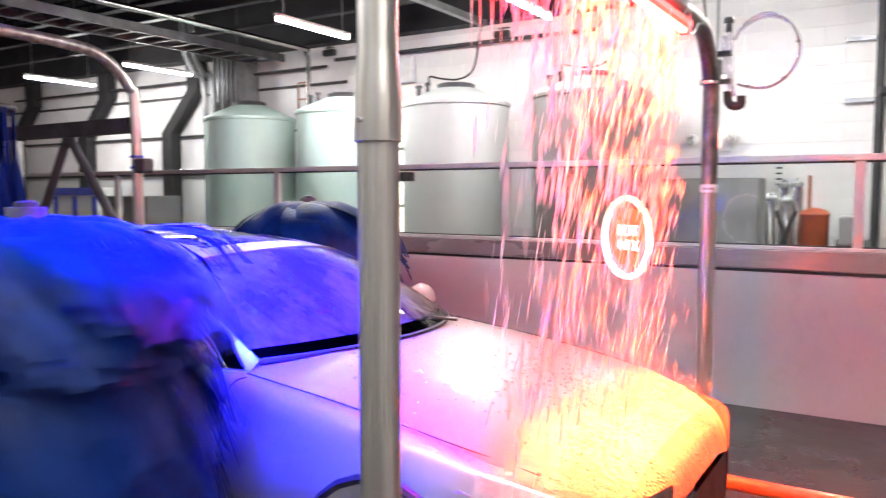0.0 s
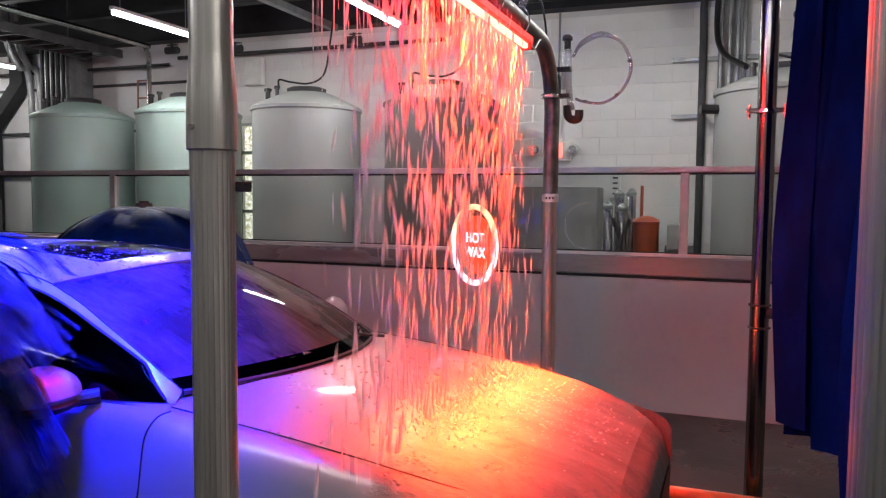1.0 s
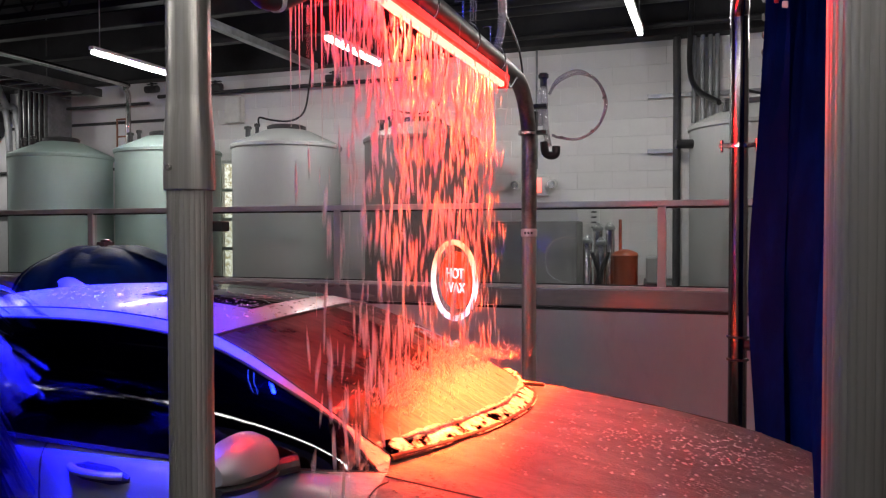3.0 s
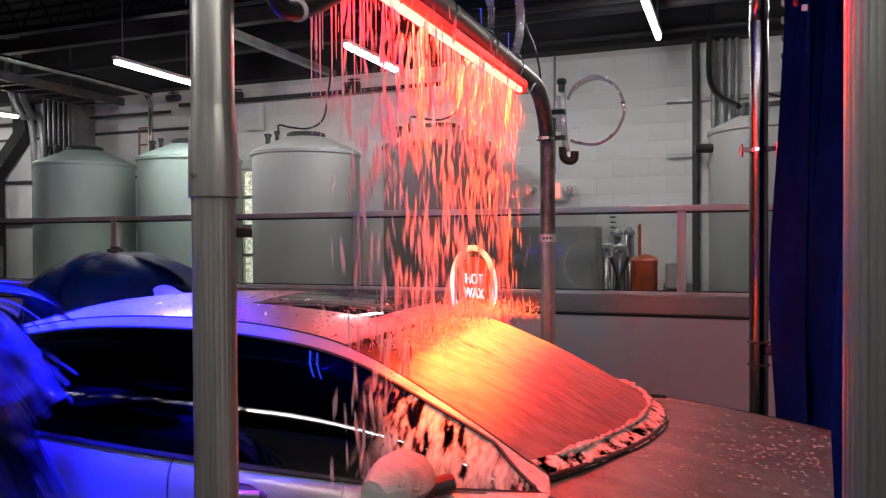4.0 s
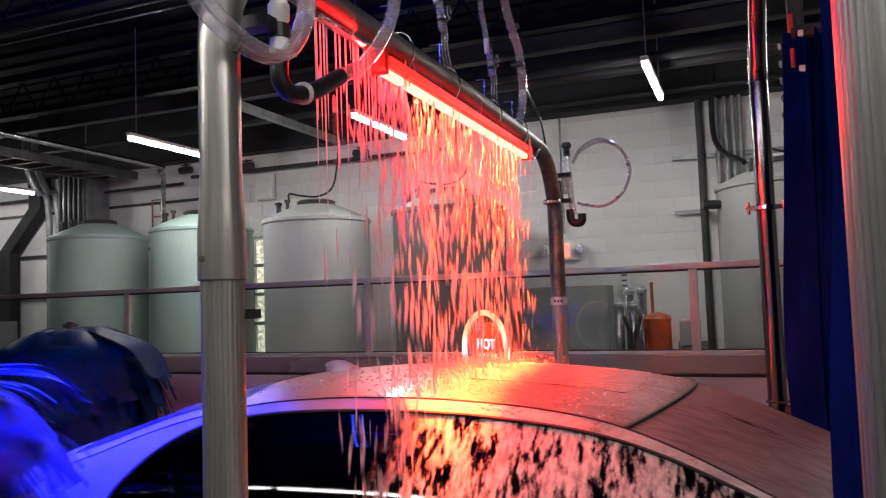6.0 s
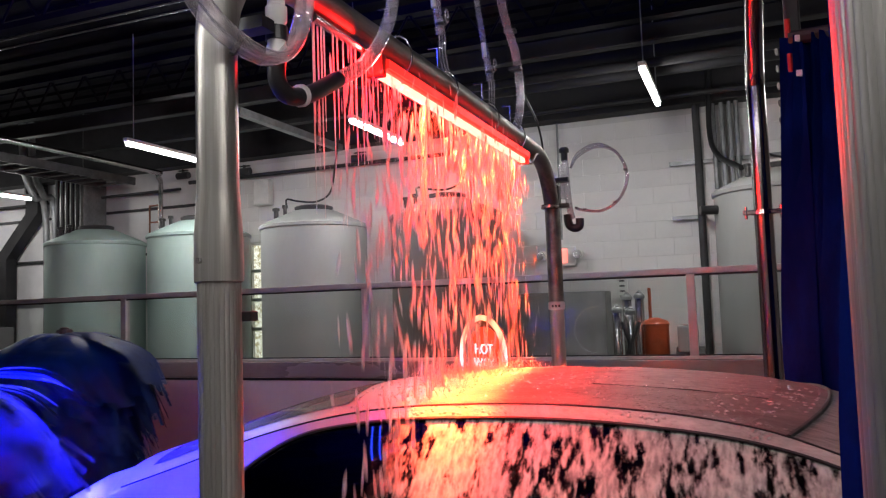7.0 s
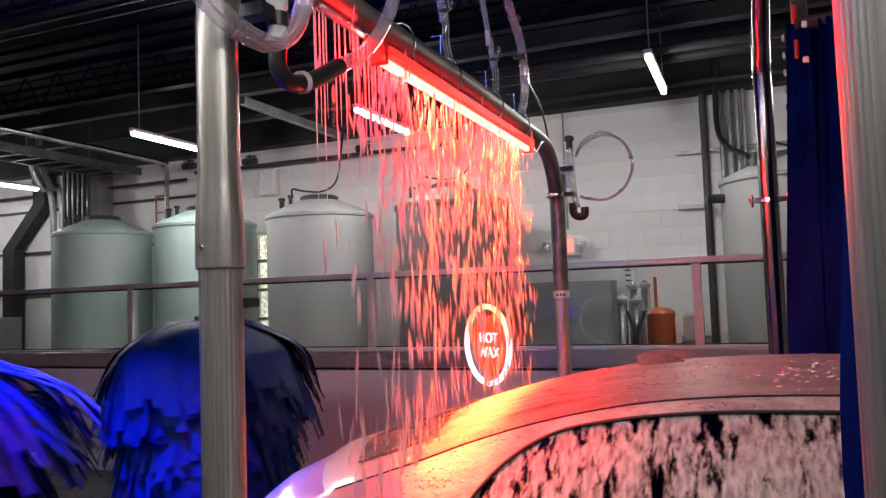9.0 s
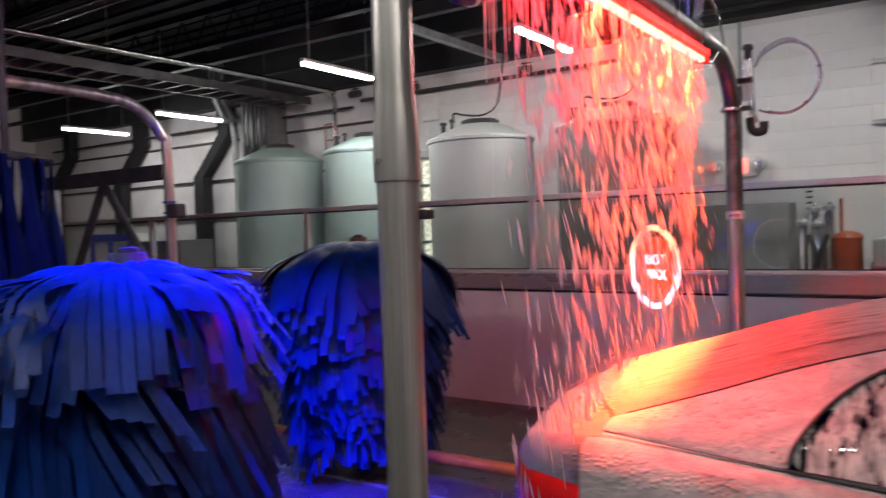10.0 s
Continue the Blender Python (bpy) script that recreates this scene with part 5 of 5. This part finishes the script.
def build_car():
    car = thing("sedan_car", "wet silver sedan with dark tinted windows", "car")
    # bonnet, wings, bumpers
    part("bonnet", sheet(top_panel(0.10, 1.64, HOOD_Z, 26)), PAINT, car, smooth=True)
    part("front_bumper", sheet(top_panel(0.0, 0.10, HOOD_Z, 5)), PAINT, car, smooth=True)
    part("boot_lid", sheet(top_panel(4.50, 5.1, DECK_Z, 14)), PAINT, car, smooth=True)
    nose = [[Vector((0.0, y, z)) for y in np.linspace(-0.41, 0.41, 9)] for z in (0.56, 0.45, 0.32, 0.24)]
    part("grille", sheet(nose), TRIM, car, "dark grille and lower intake", smooth=True)
    tail = [[Vector((-5.1, y, z)) for y in np.linspace(-0.53, 0.53, 9)] for z in (0.84, 0.7, 0.5, 0.3)]
    part("rear_bumper", sheet(tail), PAINT, car, smooth=True)
    for side in (-1, 1):
        part("bumper_corner", sheet(body_panel(0.0, 0.42, side, 12)), PAINT, car, smooth=True)
        part("wing", sheet(body_panel(0.42, 1.60, side, 14)), PAINT, car, smooth=True)
        part("front_door", sheet(body_panel(1.60, 2.85, side, 12)), FOAMED, car, smooth=True)
        part("rear_door", sheet(body_panel(2.85, 3.95, side, 10)), FOAMED, car, smooth=True)
        part("rear_wing", sheet(body_panel(3.95, 4.75, side, 10)), FOAMED, car, smooth=True)
        part("bumper_corner", sheet(body_panel(4.75, 5.10, side, 12)), PAINT, car, smooth=True)
        # shoulder up to the belt
        rows = []
        for i in range(31):
            s = i / 30
            top = at_belt(s, side)
            foot = side_row(-top.x, side)[-1]
            rows.append([foot, foot.lerp(top, 0.5) + Vector((0, side * 0.006, 0.004)), top])
        part("shoulder", sheet(rows), FOAMED, car, smooth=True)
        # cabin side: lower strip, glass, painted rail with pillars
        n = 120
        glass, rail, sill, black = [], [], [], []
        for i in range(n + 1):
            s = i / n
            low = 0.03
            high = window_top(s, low)
            rail.append([flank(s, high + (1.0 - high) * k / 5, side) for k in range(6)])
            sill.append([flank(s, 0.0, side), flank(s, low, side)])
            if 0.015 <= s <= 0.84:
                glass.append([flank(s, low + (high - low) * k / 8, side) - Vector((0, side * 0.010, 0)) for k in range(9)])
        part("side_window", sheet(glass), SIDEGLASS, car, "dark tinted side glass", smooth=True)
        part("roof_rail", sheet(rail), FOAMED, car, "silver roof rail with pillars", smooth=True)
        part("window_trim", sheet(sill), TRIM, car)
        top_line = [flank(0.015 + 0.825 * i / 80, window_top(0.015 + 0.825 * i / 80, 0.03), side) for i in range(81)]
        part("window_seal", tube(top_line, 0.006, 6), TRIM, car)
        # rain gutter line along the roof
        part("roof_seam", line_on([at_rail(0.02 + 0.96 * k / 16, side) + Vector((0, 0, 0.001)) for k in range(17)], 0.0032), TRIM, car)
        # door gaps
        for u, lean in ((1.68, 0.10), (2.86, 0.03), (3.92, -0.12)):
            rows = side_row(u, side)
            pts = []
            for k, q in enumerate(rows):
                uu = u - lean * (k / 8) ** 2 if u < 2 else u + lean * (k / 8)
                q2 = side_row(uu, side)[k]
                pts.append(q2 + Vector((0, side * 0.0005, 0)))
            part("door_gap", line_on(pts, 0.003), TRIM, car)
        part("bonnet_gap", line_on([Vector((-u, side * table(HALF_W, u) * 0.885, table(EDGE_Z, u) + 0.006)) for u in (0.35, 0.6, 0.9, 1.2, 1.45, 1.60)], 0.003), TRIM, car)
        # character line, handle, mirror
        for u in (2.62, 3.70):
            h = part("door_handle", tube([Vector((-u + 0.11, side * 0.925, 0.885)), Vector((-u + 0.05, side * 0.957, 0.892)), Vector((-u - 0.05, side * 0.957, 0.897)), Vector((-u - 0.11, side * 0.925, 0.898))], 0.014, 10, 4), PAINT, car, "silver door handle", smooth=True)
            part("handle_recess", tube([Vector((-u + 0.13, side * 0.908, 0.872)), Vector((-u + 0.06, side * 0.905, 0.876)), Vector((-u - 0.06, side * 0.905, 0.882)), Vector((-u - 0.13, side * 0.908, 0.886))], 0.024, 10, radii=[0.012, 0.032, 0.032, 0.012]), TRIM, h)
        mirror = part("mirror", mirror_shell(side), FOAMED, car, "silver wing mirror", smooth=True)
        part("mirror_foot", tube([Vector((-1.88, side * 0.86, 0.975)), Vector((-1.95, side * 0.93, 0.965)), Vector((-2.0, side * 1.0, 0.962))], 0.028, 10, 4), TRIM, mirror)
        part("mirror_lower", mirror_shell(side, 0.925, 0.965, 0.99), TRIM, mirror, "black lower mirror housing", smooth=True)
        # lamps
        rows = [[Vector((-u, side * (table(HALF_W, u) * f + 0.004), table(EDGE_Z, u) - 0.02 - 0.11 * k / 4)) for k, f in ((0, 0.955), (1, 0.98), (2, 0.995), (3, 1.0), (4, 1.0))] for u in np.linspace(0.12, 0.52, 8)]
        part("headlight", sheet(rows), LAMPCLEAR, car, "clear headlight lens", smooth=True)
        rows = [[Vector((-u, side * (table(HALF_W, u) * f + 0.004), z)) for z, f in ((0.93, 0.94), (0.88, 0.985), (0.82, 0.998), (0.76, 1.002))] for u in np.linspace(4.75, 5.095, 8)]
        part("tail_light", sheet(rows), LAMPRED, car, "red tail light lens", smooth=True)
        for u in (0.88, 3.92):
            wheel(car, u, side)
            arch_line = [Vector((-u + 0.36 * math.cos(a), side * (table(HALF_W, u) * 0.985 + 0.004), 0.325 + 0.36 * math.sin(a))) for a in (math.pi * k / 12 for k in range(13))]
            part("wheel_arch", tube(arch_line, 0.022, 8), TRIM, car)
    # windscreen, roof, rear window: ruled between the rails
    rows = []
    for i in range(15):
        s = 0.005 + 0.245 * i / 14
        f = i / 14
        rows.append(across(at_rail(s, -1), at_rail(s, 1), (0.27 * (1 - f) + 0.16 * f, 0, 0.02 + 0.035 * f), 18))
    part("windscreen", sheet(rows), SCREEN, car, "dark windscreen with a sticker", smooth=True)
    part("screen_frame", tube(rows[-1], 0.008, 6), TRIM, car)
    base = rows[0]
    part("scuttle", tube([p + Vector((0.015, 0, -0.012)) for p in base], 0.013, 8), TRIM, car)
    # the dark recess before the windscreen, and the foam that gathers along it
    gap = [[p + Vector((0.004, 0, 0.007)) for p in row] for row in rows[:2]]
    part("cowl", sheet([[p + Vector((0.03, 0, -0.01)) for p in base]] + gap), COWL, car, "black plastic cowl below the windscreen", smooth=True)
    rng = random.Random(12)
    for edge, low, size in ((rows[1], 0.007, 0.011), (base, -0.004, 0.006)):
        line = glide([p + Vector((0.01, 0, low)) for p in edge[1:-1]], 7)
        radii = [size * (0.55 + 0.6 * abs(math.sin(i * 0.23) * math.sin(i * 0.091 + 1)) + rng.uniform(-0.18, 0.25)) for i in range(len(line))]
        radii[0] = radii[-1] = 0.003
        line = [q + Vector((rng.uniform(-0.008, 0.008), 0, rng.uniform(-0.004, 0.004))) for q in line]
        part("foam_ridge", tube(line, size, 9, radii=radii), FOAM, car, "ragged ridge of wax foam", smooth=True)
    roof = []
    for i in range(21):
        f = i / 20
        s = 0.25 + 0.41 * f
        bow = 0.16 * (1 - f) ** 2 - 0.10 * f ** 2
        roof.append(across(at_rail(s, -1), at_rail(s, 1), (bow, 0, 0.055), 18))
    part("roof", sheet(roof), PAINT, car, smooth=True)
    tagged(part("beaded_water", beads(roof, ((0.3, 0.3, 0.2, 0.12, 240), (0.6, 0.25, 0.2, 0.1, 200), (0.12, 0.35, 0.05, 0.15, 120), (0.5, 0.5, 0.3, 0.3, 160)), 4), BEADMAT, car, smooth=True), "beads of wax water on the roof", kind="stuff")
    tagged(part("beaded_water", beads(top_panel(0.10, 1.64, HOOD_Z, 26), ((0.35, 0.5, 0.12, 0.1, 260), (0.6, 0.4, 0.2, 0.15, 240), (0.2, 0.6, 0.1, 0.2, 160), (0.5, 0.5, 0.3, 0.3, 200)), 5), BEADMAT, car, smooth=True), "beads of wax water on the bonnet", kind="stuff")
    sun = [[p + Vector((0, 0, 0.0015)) for p in row[4:15]] for row in roof[2:10]]
    part("sunroof", sheet(sun), car_glass("tinted_sunroof", (0.6, 1.5, 1.0), 1.3, tones=THIN_WAX), car, "dark glass sunroof", smooth=True)
    edge = [sun[0][0], sun[0][5], sun[0][-1], sun[3][-1], sun[-1][-1], sun[-1][5], sun[-1][0], sun[3][0]]
    part("sunroof_seal", tube(edge, 0.002, 6, closed=True), TRIM, car)
    rows = []
    for i in range(13):
        f = i / 12
        s = 0.66 + 0.335 * f
        rows.append(across(at_rail(s, -1), at_rail(s, 1), (-0.10 - 0.16 * f, 0, 0.055 - 0.02 * f), 18))
    inner = [row[2:17] for row in rows[:11]]
    part("rear_window", sheet([[p + Vector((0, 0, 0.003)) for p in row] for row in inner]), SCREEN, car, "dark rear window", smooth=True)
    part("rear_frame", sheet(rows), PAINT, car, smooth=True)
    # aerial fin
    rows = []
    for k in range(9):
        f = k / 8
        x = -3.56 - 0.17 * f
        h = 0.055 * math.sin(math.pi * min(1, f * 1.15) * 0.62) ** 0.8 * (1 if f < 0.9 else 0.8)
        w = 0.026 * math.sin(math.pi * (0.08 + 0.84 * f))
        zr = 1.432 - 0.045 * (f - 0.3) * 0.6
        rows.append([Vector((x, -w, zr - 0.01)), Vector((x - 0.01, -w * 0.5, zr + h * 0.7)), Vector((x - 0.02, 0, zr + h)), Vector((x - 0.01, w * 0.5, zr + h * 0.7)), Vector((x, w, zr - 0.01))])
    part("aerial_fin", sheet(rows), PAINT, car, "silver shark-fin aerial", smooth=True)
    # wipers, sticker, chassis
    for y0, y1 in ((-0.50, 0.05), (0.05, 0.50)):
        wiper = part("wiper", tube([Vector((-1.43 - 0.10 * (y0 / 0.5) ** 2, y0, 1.022)), Vector((-1.43, (y0 + y1) / 2, 1.03)), Vector((-1.44 - 0.10 * (y1 / 0.5) ** 2, y1, 1.026))], 0.010, 6, 4), TRIM, car)
        part("wiper_arm", tube([Vector((-1.38, y1 - 0.05, 1.005)), Vector((-1.43, (y0 + y1) / 2, 1.04))], 0.008, 6), TRIM, wiper)
    q = [Vector((-1.635, -0.50, 1.052)), Vector((-1.617, -0.40, 1.052)), Vector((-1.685, -0.395, 1.098)), Vector((-1.703, -0.495, 1.098))]
    part("sticker", sheet([[q[0], q[1]], [q[3], q[2]]]), WHITEPVC, car, "white paper sticker")
    bm = boxed(-4.9, -0.2, -0.80, 0.80, 0.2, 0.36, bevel=0.05)
    part("underbody", bm, BLACK, car)
    part("cabin_floor", boxed(-4.35, -1.5, -0.84, 0.84, 0.55, 0.80, bevel=0.03), BLACK, car)
    return car


def mirror_shell(side, z_low=0.955, z_mid=0.995, z_high=1.10):
    """A rounded mirror housing, wider towards its foot."""
    rows = []
    for k in range(9):
        f = k / 8
        r = math.sin(math.pi * (0.06 + 0.88 * f)) ** 0.36
        y = side * (0.895 + 0.25 * f)
        x = -1.98 - 0.03 * f
        row = []
        for j in range(13):
            a = 2 * math.pi * j / 12
            zz = math.sin(a)
            z = z_mid + (zz * (z_high - z_mid) if zz > 0 else zz * (z_mid - z_low)) * r
            row.append(Vector((x + 0.10 * math.cos(a) * r * (1 if math.cos(a) > 0 else 0.55), y, z)))
        rows.append(row)
    bm = sheet(rows)
    bmesh.ops.remove_doubles(bm, verts=bm.verts[:], dist=0.0005)
    bmesh.ops.holes_fill(bm, edges=bm.edges[:])
    return bm


CAR = build_car()


# ---- falling wax ----
def drop(bm, x, y, z, r, length, rng):
    """One falling streak: a slim spindle."""
    k = 5
    lean = rng.uniform(-0.01, 0.01)
    ends = [(0.0, -0.5), (0.9, -0.42), (1.0, -0.1), (0.88, 0.3), (0.0, 0.5)]
    rings = []
    for f, h in ends:
        c = Vector((x + lean * h, y + lean * h, z + h * length))
        if f == 0:
            rings.append([bm.verts.new(c)])
        else:
            rings.append([bm.verts.new(c + Vector((math.cos(a), math.sin(a), 0)) * r * f) for a in (2 * math.pi * i / k for i in range(k))])
    for a, b in zip(rings, rings[1:]):
        for i in range(k):
            if len(a) == 1:
                bm.faces.new((a[0], b[(i + 1) % k], b[i]))
            elif len(b) == 1:
                bm.faces.new((a[i], a[(i + 1) % k], b[0]))
            else:
                bm.faces.new((a[i], a[(i + 1) % k], b[(i + 1) % k], b[i]))


GROUPS = 18
SPRAY_Y = (1.85, 3.74)


def drop_group(seed):
    rng = random.Random(seed)
    bm = bmesh.new()
    for k in range(82):
        y = rng.uniform(*SPRAY_Y) if rng.random() < 0.25 else rng.uniform(2.12, 3.70)
        r = rng.choice((0.0022, 0.003, 0.004, 0.005, 0.0064))
        drop(bm, CURTAIN_X + rng.gauss(0.0, 0.035), y, rng.uniform(-0.13, 0.13), r, rng.uniform(0.045, 0.10) * (0.7 + r * 70), rng)
    for k in range(26):
        drop(bm, CURTAIN_X + rng.gauss(0.0, 0.06), rng.uniform(2.0, 3.9), rng.uniform(-0.15, 0.15), rng.uniform(0.001, 0.002), rng.uniform(0.02, 0.06), rng)
    ob = part("falling_wax", bm, WATER, smooth=True)
    return tagged(ob, "streaks of hot wax water falling from the arch", "water", kind="stuff")


DROPS = [drop_group(100 + i) for i in range(GROUPS)]


def streams():
    """Thin unbroken threads of water near the spray pipe."""
    rng = random.Random(77)
    bm = bmesh.new()
    for k in range(70):
        y = 1.76 + (k % 10) * 0.035 if k < 12 else rng.uniform(1.95, 3.85)
        length = rng.uniform(0.25, 0.6) if k < 12 else rng.uniform(0.05, 0.3)
        z0 = 2.505
        x = CURTAIN_X + rng.gauss(0, 0.006)
        add_tube(bm, [(x, y, z0), (x, y + 0.001, z0 - length * 0.5), (x + 0.001, y, z0 - length)], 0.002, 4, radii=[0.0028, 0.0022, 0.0008])
    ob = part("water_threads", bm, WATER, smooth=True)
    return tagged(ob, "thin threads of wax water under the spray pipe", "water", kind="stuff")


streams()


def splash():
    rng = random.Random(31)
    bm = bmesh.new()
    for k in range(3400):
        y = rng.uniform(2.36, 3.52)
        h = abs(rng.gauss(0, 0.03))
        drop(bm, CURTAIN_X + rng.gauss(0, 0.10), y, h + 0.004 - 0.075 * ((y - 2.95) / 0.6) ** 2, rng.uniform(0.0008, 0.0022), rng.uniform(0.005, 0.018), rng)
    ob = part("splash_drops", bm, WATER, smooth=True)
    return tagged(ob, "fine splash where the wax strikes the car", "water", kind="stuff")


SPLASH = splash()


# ---- movement ----
def car_nose(t):
    return 1.557 + 0.448 * (t - 5.0)


TOP_LINE = [(-2.0, 0.02), (-0.05, 0.02), (0.0, 0.66), (0.25, 0.80), (0.8, 0.91), (1.35, 0.99), (2.2, 1.40), (3.0, 1.44), (3.7, 1.41), (4.6, 1.10), (5.0, 1.06), (5.12, 0.5), (5.6, 0.02)]


def turned(t):
    """Seconds of full spin by the time t: the brushes run down at the end."""
    return t if t < 8.5 else 8.5 + 1.5 * (1 - (1 - (t - 8.5) / 1.5) ** 2) / 2


def motions():
    walk(CAR, [(t * 0.5, pose(car_nose(t * 0.5), 2.95, 0)) for t in range(21)])
    # the brushes spin; the far one swings with its arm as the car goes by
    near = [(0.0, -2.42, 1.34), (3.0, -2.48, 1.36), (6.0, -2.45, 1.36), (8.0, -2.42, 1.38), (9.3, -2.35, 1.46), (10.0, -2.30, 1.50)]
    far = [(0.0, -4.05, 4.48), (2.0, -4.12, 4.50), (4.5, -4.46, 4.52), (5.5, -4.80, 4.55), (6.2, -5.10, 4.55), (7.5, -4.95, 4.50), (8.0, -4.25, 4.32), (8.5, -3.70, 4.22), (9.0, -3.42, 4.17), (10.0, -3.52, 4.12)]
    for ob, rows, speed in ((BRUSH_NEAR, near, -720), (BRUSH_FAR, far, 360)):
        walk(ob, [(i * 0.1, pose(float(np.interp(i * 0.1, [r[0] for r in rows], [r[1] for r in rows])), float(np.interp(i * 0.1, [r[0] for r in rows], [r[2] for r in rows])), 0, 0, 0, speed * turned(i * 0.1))) for i in range(101)])
    # the near cloth strips are pushed aside as the car goes by
    walk(CLOTH_NEAR, [(t, pose(x, 1.75, 0, 0, 0, 75)) for t, x in ((0.0, 0.435), (4.4, 0.425), (5.0, 0.335), (5.6, 0.345), (6.3, 0.405), (10.0, 0.40))])
    # falling wax: every group falls from the spray pipe to the floor and starts anew
    period = 18
    for g, ob in enumerate(DROPS):
        rows = []
        for f in range(301):
            k = (f + g * period // GROUPS) % period
            if f in (0, 300) or k in (0, 3, 6, 9, 12, 15, 17):
                s = k / 30
                rows.append((f / 30, pose(0, 0, 2.40 - 1.2 * s - 4.9 * s * s)))
        walk(ob, rows)
    rows = []
    for i in range(51):
        t = i * 0.2
        u = car_nose(t) - CURTAIN_X
        rows.append((t, pose(0, 0.03 * math.sin(i * 2.4), float(np.interp(u, [p[0] for p in TOP_LINE], [p[1] for p in TOP_LINE])))))
    walk(SPLASH, rows)


motions()
